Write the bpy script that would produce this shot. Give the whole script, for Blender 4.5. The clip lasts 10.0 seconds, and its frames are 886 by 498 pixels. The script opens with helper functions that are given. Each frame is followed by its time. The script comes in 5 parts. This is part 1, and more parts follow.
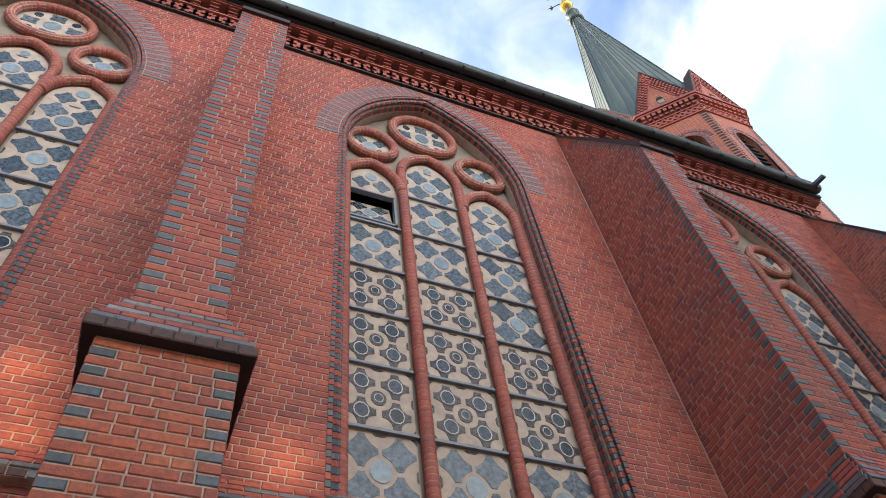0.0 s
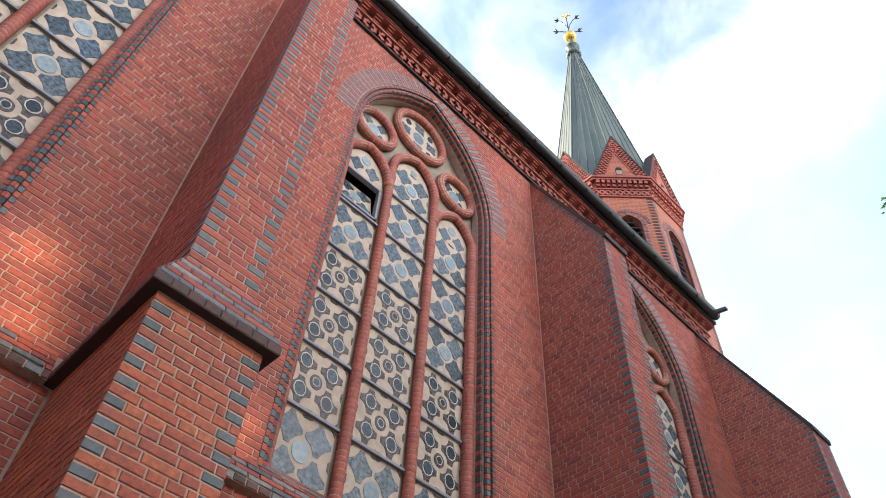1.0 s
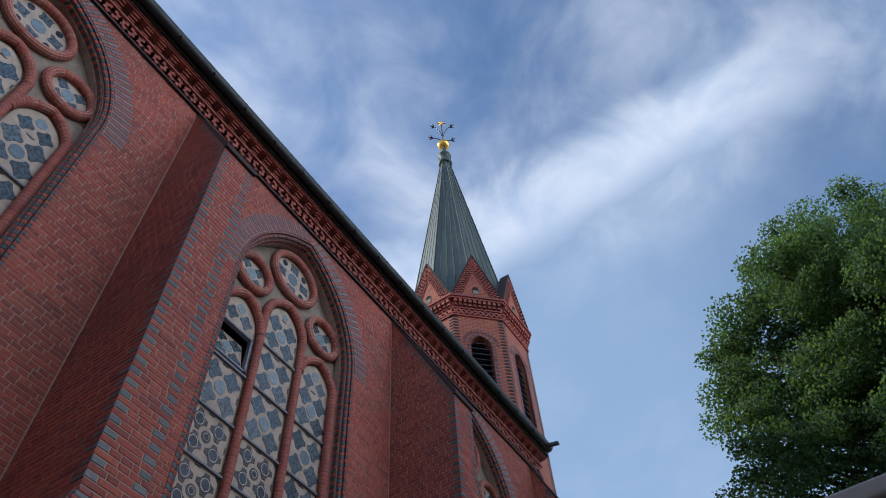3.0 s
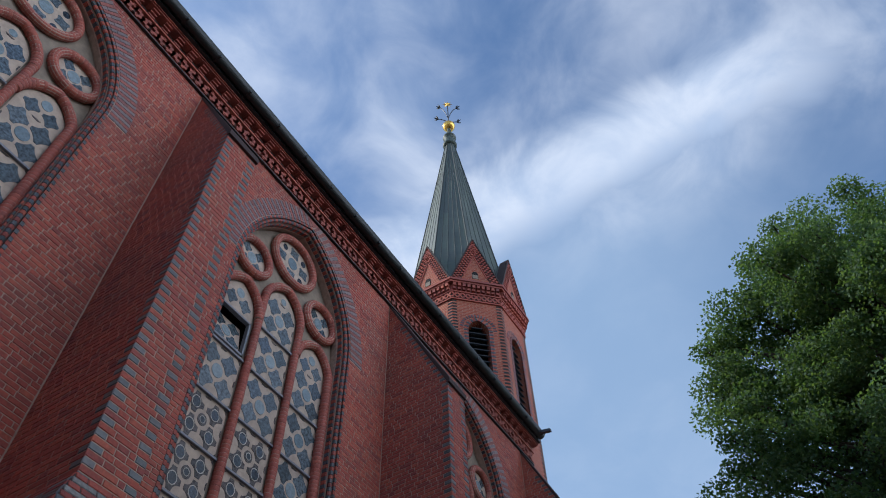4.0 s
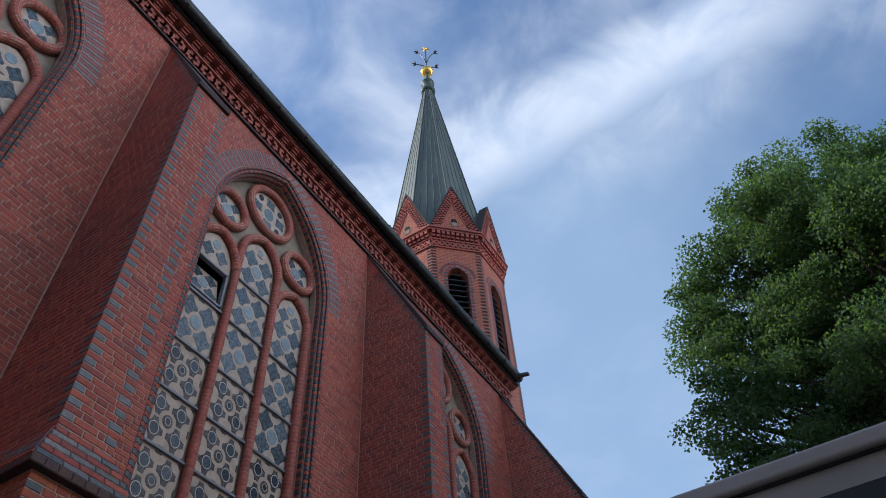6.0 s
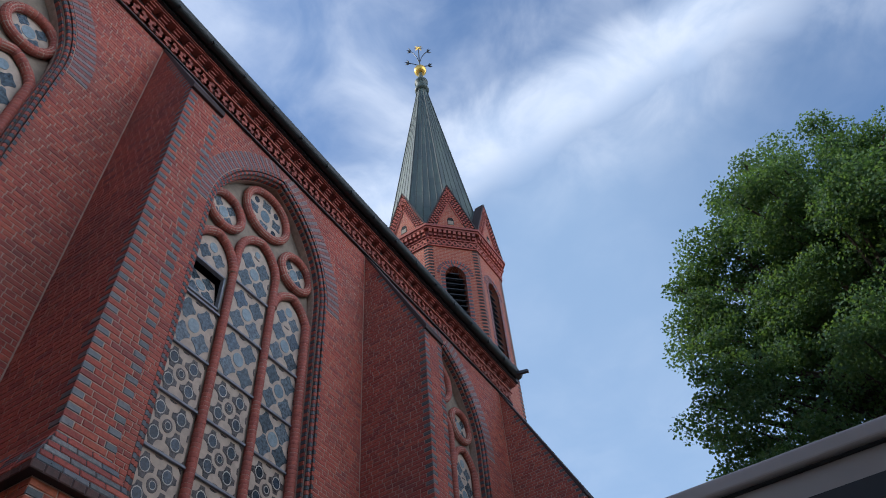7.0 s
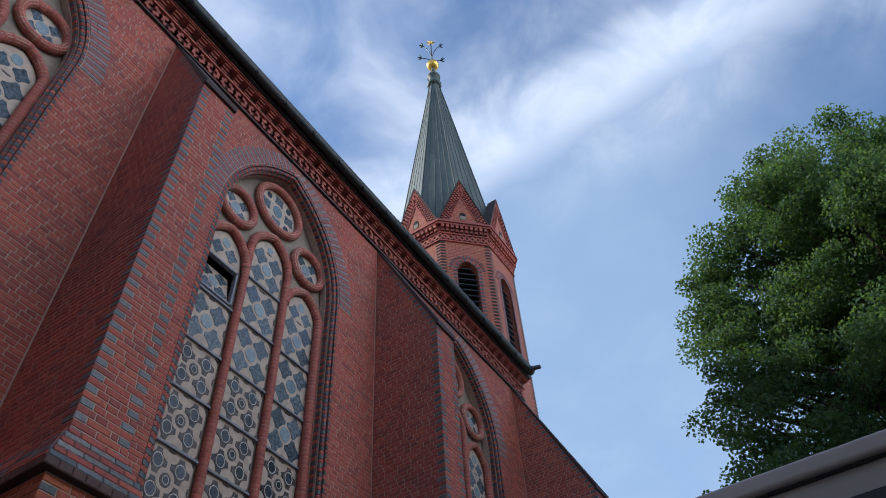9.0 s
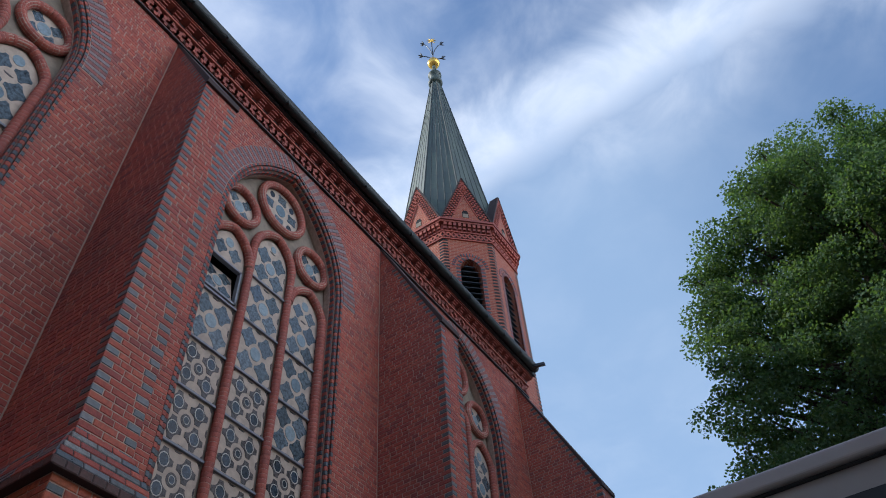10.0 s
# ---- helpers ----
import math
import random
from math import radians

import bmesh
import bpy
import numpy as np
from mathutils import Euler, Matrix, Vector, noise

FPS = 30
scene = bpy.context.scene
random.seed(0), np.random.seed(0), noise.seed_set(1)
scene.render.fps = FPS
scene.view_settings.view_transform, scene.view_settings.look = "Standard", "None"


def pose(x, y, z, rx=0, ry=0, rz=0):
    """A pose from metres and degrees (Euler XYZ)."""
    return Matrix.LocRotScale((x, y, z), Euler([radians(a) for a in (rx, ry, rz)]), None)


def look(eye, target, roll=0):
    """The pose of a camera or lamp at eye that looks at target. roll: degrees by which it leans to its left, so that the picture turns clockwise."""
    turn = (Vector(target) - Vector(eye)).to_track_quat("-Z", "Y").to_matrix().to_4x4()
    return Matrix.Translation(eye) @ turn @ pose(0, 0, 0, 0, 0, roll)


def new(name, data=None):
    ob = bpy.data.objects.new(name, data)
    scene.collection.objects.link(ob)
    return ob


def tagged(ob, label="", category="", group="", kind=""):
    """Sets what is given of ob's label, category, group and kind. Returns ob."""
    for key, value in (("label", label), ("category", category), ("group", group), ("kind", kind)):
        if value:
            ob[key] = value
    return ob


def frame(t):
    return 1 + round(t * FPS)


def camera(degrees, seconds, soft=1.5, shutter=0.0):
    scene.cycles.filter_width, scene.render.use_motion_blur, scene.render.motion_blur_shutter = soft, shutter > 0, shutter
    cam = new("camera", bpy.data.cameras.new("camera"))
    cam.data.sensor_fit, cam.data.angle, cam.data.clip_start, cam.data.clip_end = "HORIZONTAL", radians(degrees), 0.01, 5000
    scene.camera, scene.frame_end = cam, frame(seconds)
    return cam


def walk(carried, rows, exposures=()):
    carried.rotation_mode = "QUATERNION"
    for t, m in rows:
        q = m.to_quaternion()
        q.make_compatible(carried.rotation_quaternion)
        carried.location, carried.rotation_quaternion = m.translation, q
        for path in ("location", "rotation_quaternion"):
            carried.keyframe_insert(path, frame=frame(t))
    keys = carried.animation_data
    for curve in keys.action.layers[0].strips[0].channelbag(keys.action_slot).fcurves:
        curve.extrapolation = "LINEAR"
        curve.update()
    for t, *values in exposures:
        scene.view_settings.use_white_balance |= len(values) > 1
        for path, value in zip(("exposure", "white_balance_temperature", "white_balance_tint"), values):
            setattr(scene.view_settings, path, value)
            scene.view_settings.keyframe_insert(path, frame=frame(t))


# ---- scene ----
cam = camera(60.7, 10.0, soft=1.0)
PATH = [
    (0, (0.029, -0.042, 1.545), (0.589, 0.972, 3.176), -9.4),
    (0.5, (-0.741, -0.252, 1.504), (-0.154, 0.825, 3.083), -0.6),
    (1, (-1.412, -0.429, 1.484), (-0.572, 0.509, 3.038), 4.0),
    (1.5, (-1.976, -0.735, 1.491), (-0.905, 0.067, 2.978), 1.8),
    (2, (-2.409, -1.153, 1.549), (-1.329, -0.494, 3.098), -4.3),
    (2.1, (-2.475, -1.21, 1.562), (-1.438, -0.587, 3.154), -4.7),
    (2.3, (-2.59, -1.31, 1.585), (-1.605, -0.745, 3.232), -5.4),
    (2.5, (-2.655, -1.39, 1.584), (-1.704, -0.842, 3.256), -5.8),
    (3, (-2.97, -1.54, 1.562), (-1.997, -0.974, 3.215), -4.5),
    (4.5, (-3.169, -1.837, 1.588), (-2.141, -1.215, 3.187), -1.3),
    (5, (-3.185, -1.891, 1.54), (-2.119, -1.251, 3.106), -1.2),
    (5.5, (-3.18, -1.908, 1.536), (-2.073, -1.274, 3.077), -2.7),
    (7, (-3.163, -1.868, 1.556), (-2.029, -1.252, 3.083), -5.7),
    (7.5, (-3.138, -1.859, 1.616), (-2.015, -1.243, 3.152), -4.9),
    (8, (-3.104, -1.856, 1.622), (-1.989, -1.242, 3.165), -5.3),
    (8.5, (-3.086, -1.833, 1.608), (-1.965, -1.207, 3.142), -5.0),
    (9, (-3.153, -1.862, 1.594), (-2.028, -1.213, 3.114), -4.5),
    (9.5, (-3.153, -1.839, 1.571), (-2.029, -1.184, 3.09), -4.7),
    (10, (-3.151, -1.833, 1.599), (-2.026, -1.177, 3.117), -4.8),
]
EXPO = [(0, 0.95, 7100, 10), (0.3, 1.12, 7150, 10), (0.6, 1.22, 7200, 10), (1.0, 1.2, 7200, 10), (1.4, 0.62, 6400, 10), (2.1, 0.2, 6050, 10), (2.5, -0.28, 6000, 10), (3.2, -0.3, 6000, 10), (4.4, -0.25, 6000, 10), (5.6, -0.22, 6000, 10), (7.0, -0.14, 6000, 10), (10, -0.12, 6000, 10)]
walk(cam, [(t, look(eye, target, roll)) for t, eye, target, roll in PATH], EXPO)

# ---- world and sun ----
SUN_EL, SUN_AZ = 34.0, 114.0     # azimuth counted anticlockwise from +x, towards the sun
sun_dir = Vector((math.cos(radians(SUN_EL)) * math.cos(radians(SUN_AZ)), math.cos(radians(SUN_EL)) * math.sin(radians(SUN_AZ)), math.sin(radians(SUN_EL))))
sun = new("sun", bpy.data.lights.new("sun", "SUN"))
sun.data.energy, sun.data.angle, sun.data.color = 5.0, radians(0.6), (1.0, 0.93, 0.82)
sun.matrix_world = look(sun_dir * 60, (0, 0, 0))

# added spot lamps stand in for sun thrown back by unseen panes across the street
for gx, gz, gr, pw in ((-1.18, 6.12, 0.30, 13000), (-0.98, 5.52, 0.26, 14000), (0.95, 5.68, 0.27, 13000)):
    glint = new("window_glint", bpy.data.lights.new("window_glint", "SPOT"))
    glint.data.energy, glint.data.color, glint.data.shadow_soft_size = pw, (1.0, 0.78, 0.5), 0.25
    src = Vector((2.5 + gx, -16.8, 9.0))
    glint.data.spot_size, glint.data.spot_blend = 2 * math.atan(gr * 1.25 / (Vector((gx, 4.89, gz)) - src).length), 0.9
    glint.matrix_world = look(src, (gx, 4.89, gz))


class NT:
    """Short hand for node trees."""
    def __init__(self, tree):
        self.t = tree

    def n(self, kind, **kw):
        nd = self.t.nodes.new(kind)
        for k, v in kw.items():
            if k == "op":
                nd.operation = v
            elif k == "vals":
                for i, x in v.items():
                    nd.inputs[i].default_value = x
            elif k == "kind":
                nd.data_type = v
            elif k == "dim":
                nd.noise_dimensions = v
        return nd

    def link(self, a, b):
        self.t.links.new(a, b)
        return b

    def math(self, op, a, b=None, clamp=False):
        nd = self.t.nodes.new("ShaderNodeMath")
        nd.operation, nd.use_clamp = op, clamp
        for i, x in enumerate((a, b)):
            if x is None:
                continue
            if isinstance(x, (int, float)):
                nd.inputs[i].default_value = x
            else:
                self.t.links.new(x, nd.inputs[i])
        return nd.outputs[0]

    def mix(self, fac, a, b):
        nd = self.t.nodes.new("ShaderNodeMix")
        nd.data_type = "RGBA"
        for i, x in ((0, fac), (6, a), (7, b)):
            if isinstance(x, (int, float)):
                nd.inputs[i].default_value = x
            elif isinstance(x, tuple):
                nd.inputs[i].default_value = (*x, 1.0)
            else:
                self.t.links.new(x, nd.inputs[i])
        return nd.outputs[2]

    def noise(self, vec, scale, detail=4.0, rough=0.55, distort=0.0):
        nd = self.t.nodes.new("ShaderNodeTexNoise")
        nd.inputs["Scale"].default_value, nd.inputs["Detail"].default_value = scale, detail
        nd.inputs["Roughness"].default_value, nd.inputs["Distortion"].default_value = rough, distort
        if vec is not None:
            self.t.links.new(vec, nd.inputs["Vector"])
        return nd.outputs["Fac"]

    def ramp(self, fac, lo, hi, a=0.0, b=1.0):
        nd = self.t.nodes.new("ShaderNodeMapRange")
        nd.interpolation_type = "SMOOTHSTEP"
        self.t.links.new(fac, nd.inputs[0])
        for i, x in ((1, lo), (2, hi), (3, a), (4, b)):
            nd.inputs[i].default_value = x
        return nd.outputs[0]


world = bpy.data.worlds.new("sky")
scene.world = world
world.use_nodes = True
wt = NT(world.node_tree)
world.node_tree.nodes.clear()
sky = wt.n("ShaderNodeTexSky")
sky.sky_type, sky.sun_disc, sky.sun_elevation = "NISHITA", False, radians(SUN_EL)
sky.sun_rotation = radians(90 - SUN_AZ)
sky.air_density, sky.dust_density, sky.ozone_density = 1.0, 0.6, 1.6
coord = wt.n("ShaderNodeTexCoord").outputs["Generated"]
sep = wt.n("ShaderNodeSeparateXYZ")
wt.link(coord, sep.inputs[0])
zz = wt.math("MAXIMUM", sep.outputs[2], 0.08)
px, py = wt.math("DIVIDE", sep.outputs[0], zz), wt.math("DIVIDE", sep.outputs[1], zz)
comb = wt.n("ShaderNodeCombineXYZ")
wt.link(px, comb.inputs[0]), wt.link(py, comb.inputs[1])
plan = comb.outputs[0]
# fair-weather cloud on a flat layer: soft banks and one long streak; an unseen bright bank is added at -y to light the
# wall
big = wt.noise(plan, 2.3, 4.0, 0.5, 0.25)
wisp = wt.noise(plan, 7.0, 7.0, 0.56, 0.45)
bank = wt.ramp(wt.math("ADD", big, wt.math("MULTIPLY", wt.math("SUBTRACT", wisp, 0.5), 0.38)), 0.27, 0.84)
bank = wt.math("MULTIPLY", bank, wt.ramp(px, 0.60, 0.85, 0.80, 0.15))
side = wt.math("ADD", px, wt.math("MULTIPLY", py, 0.04))
side = wt.math("ADD", side, wt.math("MULTIPLY", wt.math("SUBTRACT", wisp, 0.5), 0.10))
side = wt.math("ADD", side, wt.math("MULTIPLY", wt.math("SUBTRACT", big, 0.5), 0.10))
streak = wt.math("MULTIPLY", wt.ramp(side, 0.48, 0.60), wt.ramp(side, 0.635, 0.73, 1.0, 0.0))
streak = wt.math("MULTIPLY", streak, wt.ramp(py, -0.45, -0.10))
haze = wt.math("MULTIPLY", wt.math("MULTIPLY", wt.ramp(px, 0.45, 0.80), wt.ramp(py, -0.35, 0.22, 0.12, 1.0)), 0.62)
cover = wt.math("MAXIMUM", bank, wt.math("MULTIPLY", streak, 0.9), True)
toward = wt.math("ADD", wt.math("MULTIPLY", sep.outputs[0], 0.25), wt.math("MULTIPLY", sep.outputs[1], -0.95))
fill_bank = wt.ramp(toward, 0.50, 0.88)
cover = wt.math("MAXIMUM", cover, wt.math("MULTIPLY", fill_bank, 0.9), True)
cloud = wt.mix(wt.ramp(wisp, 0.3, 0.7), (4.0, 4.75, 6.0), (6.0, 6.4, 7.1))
# multiplies the brightness of the bank added to light the wall
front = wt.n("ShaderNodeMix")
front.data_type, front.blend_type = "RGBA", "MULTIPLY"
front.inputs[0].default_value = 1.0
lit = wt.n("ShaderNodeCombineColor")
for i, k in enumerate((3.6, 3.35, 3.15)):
    wt.link(wt.math("ADD", wt.math("MULTIPLY", fill_bank, k - 1), 1.0), lit.inputs[i])
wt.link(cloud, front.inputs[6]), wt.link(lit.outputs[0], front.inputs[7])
bg = wt.n("ShaderNodeBackground", vals={"Strength": 0.165})
clear = wt.n("ShaderNodeMix")
clear.data_type, clear.blend_type = "RGBA", "MULTIPLY"
clear.inputs[0].default_value = 1.0
wt.link(sky.outputs[0], clear.inputs[6])
clear.inputs[7].default_value = (1.05, 1.2, 1.3, 1)
hazy = wt.mix(haze, clear.outputs[2], (3.1, 4.2, 5.6))
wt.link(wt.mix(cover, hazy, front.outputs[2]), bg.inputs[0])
wt.link(bg.outputs[0], wt.n("ShaderNodeOutputWorld").inputs[0])


# ---- materials ----
def material(name, base, rough=0.6, metal=0.0, vary=None, var_amt=0.0, noise_scale=6.0, noise_amt=0.25, bump=0.0, bump_scale=60.0,
             stain=None, stain_amt=0.0, stain_scale=0.6, per="island", spec=0.5):
    m = bpy.data.materials.new(name)
    m.use_nodes = True
    nt = NT(m.node_tree)
    bsdf = m.node_tree.nodes["Principled BSDF"]
    geo = nt.n("ShaderNodeTexCoord").outputs["Object"]
    pos = nt.n("ShaderNodeNewGeometry")
    world_p = pos.outputs["Position"]
    col = base
    if vary:
        rnd = pos.outputs["Random Per Island"] if per == "island" else nt.n("ShaderNodeObjectInfo").outputs["Random"]
        cr = m.node_tree.nodes.new("ShaderNodeValToRGB")
        cr.color_ramp.interpolation = "LINEAR"
        stops = [base] + list(vary)
        while len(cr.color_ramp.elements) < len(stops):
            cr.color_ramp.elements.new(0.5)
        for i, c in enumerate(stops):
            cr.color_ramp.elements[i].position = i / max(1, len(stops) - 1)
            cr.color_ramp.elements[i].color = (*c, 1)
        nt.link(rnd, cr.inputs[0])
        col = cr.outputs[0]
    fine = nt.noise(world_p, noise_scale, 6.0, 0.65)
    shade = nt.n("ShaderNodeMix")
    shade.data_type, shade.blend_type = "RGBA", "MULTIPLY"
    shade.inputs[0].default_value = 1.0
    if isinstance(col, tuple):
        shade.inputs[6].default_value = (*col, 1)
    else:
        nt.link(col, shade.inputs[6])
    f = nt.ramp(fine, 0.25, 0.75, 1 - noise_amt, 1 + noise_amt * 0.6)
    g = nt.n("ShaderNodeCombineColor")
    for i in range(3):
        nt.link(f, g.inputs[i])
    nt.link(g.outputs[0], shade.inputs[7])
    out = shade.outputs[2]
    if stain:
        s = nt.ramp(nt.noise(world_p, stain_scale, 5.0, 0.6, 0.4), 0.45, 0.72, 0.0, stain_amt)
        out = nt.mix(s, out, stain)
    nt.link(out, bsdf.inputs["Base Color"])
    bsdf.inputs["Metallic"].default_value = metal
    bsdf.inputs["Specular IOR Level"].default_value = spec
    r = nt.ramp(fine, 0.3, 0.7, max(0.03, rough - 0.08), min(1.0, rough + 0.08))
    nt.link(r, bsdf.inputs["Roughness"])
    if bump:
        b = nt.n("ShaderNodeBump", vals={"Strength": bump, "Distance": 0.01})
        nt.link(nt.noise(world_p, bump_scale, 5.0, 0.6), b.inputs["Height"])
        nt.link(b.outputs[0], bsdf.inputs["Normal"])
    return m


M_BRICK = material("red_brick", (0.26, 0.058, 0.046), 0.75, vary=[(0.42, 0.090, 0.058), (0.36, 0.076, 0.053), (0.46, 0.114, 0.069), (0.38, 0.081, 0.056), (0.25, 0.063, 0.056)],
                   noise_scale=22, noise_amt=0.36, bump=0.6, bump_scale=80, stain=(0.15, 0.062, 0.052), stain_amt=0.45, stain_scale=0.7)
# lower buttress brick: dappled sunlight is put into its more orange colour
M_SUNLIT = material("sunlit_orange_brick", (0.38, 0.085, 0.045), 0.7, vary=[(0.46, 0.110, 0.050), (0.36, 0.082, 0.048), (0.50, 0.140, 0.062), (0.42, 0.098, 0.050), (0.32, 0.080, 0.055)],
                    noise_scale=24, noise_amt=0.38, bump=0.6, bump_scale=80, stain=(0.17, 0.07, 0.055), stain_amt=0.4, stain_scale=1.6)
M_CORNICE = material("red_brown_cornice_brick", (0.29, 0.070, 0.052), 0.75, vary=[(0.38, 0.100, 0.070), (0.23, 0.062, 0.050), (0.33, 0.080, 0.058)], noise_scale=8, noise_amt=0.35, bump=0.3)
M_GLAZED = material("glazed_brick", (0.085, 0.096, 0.106), 0.35, vary=[(0.110, 0.122, 0.134), (0.066, 0.080, 0.086), (0.140, 0.140, 0.148), (0.115, 0.098, 0.100)],
                    noise_scale=20, noise_amt=0.3, bump=0.2, bump_scale=70, spec=0.5)
M_GLAZED_D = material("dark_glazed_brick", (0.024, 0.036, 0.036), 0.34, vary=[(0.034, 0.046, 0.047), (0.016, 0.026, 0.024), (0.050, 0.060, 0.062), (0.030, 0.034, 0.030)],
                    noise_scale=20, noise_amt=0.3, bump=0.2, bump_scale=70, spec=0.12)
M_GLAZED_B = material("slate_blue_glazed_brick", (0.050, 0.068, 0.080), 0.4, vary=[(0.075, 0.095, 0.110), (0.040, 0.056, 0.060), (0.095, 0.105, 0.115)],
                    noise_scale=20, noise_amt=0.4, bump=0.3, bump_scale=70, spec=0.4)
M_HOOD = material("lavender_glazed_arch_brick", (0.165, 0.122, 0.124), 0.45, vary=[(0.200, 0.150, 0.150), (0.125, 0.108, 0.116), (0.225, 0.165, 0.158)],
                  noise_scale=20, noise_amt=0.35, bump=0.3, bump_scale=70, spec=0.5)
M_HOODRED = material("dull_red_arch_brick", (0.25, 0.085, 0.072), 0.7, vary=[(0.32, 0.10, 0.08), (0.22, 0.09, 0.082)], noise_scale=22, noise_amt=0.35, bump=0.4, bump_scale=70)
M_ROLL = material("moulded_red_brick", (0.35, 0.088, 0.062), 0.7, vary=[(0.40, 0.105, 0.070), (0.31, 0.080, 0.060), (0.37, 0.095, 0.066)], noise_scale=22, noise_amt=0.36, bump=0.5, bump_scale=80, stain=(0.17, 0.065, 0.052), stain_amt=0.45, stain_scale=1.2)
M_MORTAR = material("lime_mortar", (0.42, 0.305, 0.24), 0.9, noise_scale=10, noise_amt=0.3, bump=0.3, bump_scale=120)
M_STUCCO = material("grey_stucco", (0.27, 0.225, 0.175), 0.85, noise_scale=4, noise_amt=0.3, bump=0.3, bump_scale=50, stain=(0.14, 0.12, 0.10), stain_amt=0.5, stain_scale=2.0)
M_BEIGE = material("beige_lead_band", (0.46, 0.375, 0.30), 0.8, noise_scale=9, noise_amt=0.22, bump=0.25, bump_scale=60, stain=(0.2, 0.17, 0.15), stain_amt=0.3, stain_scale=3)
M_WHITE = material("pale_came", (0.55, 0.53, 0.48), 0.6, noise_scale=20, noise_amt=0.2)
M_GLASS = material("leaded_glass", (0.085, 0.118, 0.145), 0.18, vary=[(0.135, 0.175, 0.205), (0.055, 0.080, 0.098), (0.105, 0.142, 0.165), (0.085, 0.122, 0.165)], per="object", noise_scale=20, noise_amt=0.85, bump=0.5, bump_scale=26, spec=0.3)
M_GLASS_L = material("pale_leaded_glass", (0.20, 0.27, 0.31), 0.18, vary=[(0.27, 0.34, 0.37), (0.14, 0.20, 0.24)], per="object", noise_scale=18, noise_amt=0.3, bump=0.2, bump_scale=22, spec=0.3)
M_GLASS_C = material("deep_blue_leaded_glass", (0.028, 0.044, 0.064), 0.2, vary=[(0.048, 0.070, 0.098), (0.018, 0.028, 0.038), (0.036, 0.056, 0.076)], per="object", noise_scale=26, noise_amt=0.7, bump=0.4, bump_scale=26, spec=0.3)
M_GLASS_D = material("dark_leaded_glass", (0.060, 0.052, 0.052), 0.3, vary=[(0.085, 0.074, 0.072), (0.040, 0.038, 0.042)], per="object", noise_scale=24, noise_amt=0.5, bump=0.3, bump_scale=30, spec=0.25)
M_IRON = material("grey_iron_bar", (0.19, 0.21, 0.245), 0.5, noise_scale=12, noise_amt=0.3)
M_BLACK = material("black_void", (0.004, 0.004, 0.005), 0.9, noise_amt=0.1)
M_PALE = material("weathered_grey_brick", (0.17, 0.175, 0.17), 0.6, vary=[(0.24, 0.24, 0.23), (0.11, 0.12, 0.12), (0.30, 0.29, 0.27)], noise_scale=25, noise_amt=0.45, bump=0.5, bump_scale=60)
M_DRIP = material("brown_drip_brick", (0.085, 0.042, 0.036), 0.7, vary=[(0.13, 0.06, 0.048), (0.06, 0.036, 0.034)], noise_scale=25, noise_amt=0.4, bump=0.4)
# near-black for sooty copings, and for shade painted into recesses and under shoulders
M_SOOT_SHADE = material("soot_and_shade_brick", (0.045, 0.026, 0.024), 0.8, noise_scale=10, noise_amt=0.35, bump=0.2)
# frieze ground: the shade in the lattice holes is put into this dark red
M_FRIEZE = material("shaded_red_frieze_ground", (0.075, 0.030, 0.026), 0.8, noise_scale=10, noise_amt=0.4, bump=0.3)
M_GUTTER = material("dark_green_gutter", (0.014, 0.022, 0.023), 0.55, noise_scale=5, noise_amt=0.35, bump=0.1)
M_COPPER = material("grey_green_sheet_metal", (0.076, 0.104, 0.086), 0.55, vary=[(0.098, 0.128, 0.102), (0.056, 0.080, 0.070), (0.084, 0.108, 0.094)], noise_scale=3.0, noise_amt=0.35, bump=0.1, bump_scale=12, stain=(0.05, 0.065, 0.06), stain_amt=0.5, stain_scale=0.5)
M_SEAM = material("dark_metal_seam", (0.030, 0.042, 0.040), 0.7, noise_amt=0.3)
M_GOLD = material("gilded_metal", (0.85, 0.52, 0.12), 0.28, metal=1.0, noise_scale=8, noise_amt=0.15)
M_DARKMETAL = material("dark_wrought_iron", (0.045, 0.052, 0.06), 0.5, metal=0.3, noise_amt=0.2)
M_VAN = material("grey_white_van_paint", (0.36, 0.315, 0.29), 0.35, noise_scale=3, noise_amt=0.08, stain=(0.2, 0.185, 0.17), stain_amt=0.25, stain_scale=2)
M_RUBBER = material("black_rubber", (0.012, 0.012, 0.013), 0.6, noise_amt=0.2)
M_RED = material("red_lens", (0.30, 0.018, 0.012), 0.2, noise_amt=0.2)
M_BARK = material("bark", (0.055, 0.042, 0.03), 0.9, noise_scale=12, noise_amt=0.4, bump=0.6, bump_scale=30)
M_PAVE = material("paving", (0.20, 0.19, 0.175), 0.85, noise_scale=3, noise_amt=0.3, bump=0.3, bump_scale=40, stain=(0.1, 0.095, 0.09), stain_amt=0.4)
M_ROOF = material("roof_slate", (0.05, 0.055, 0.06), 0.5, noise_scale=4, noise_amt=0.3)


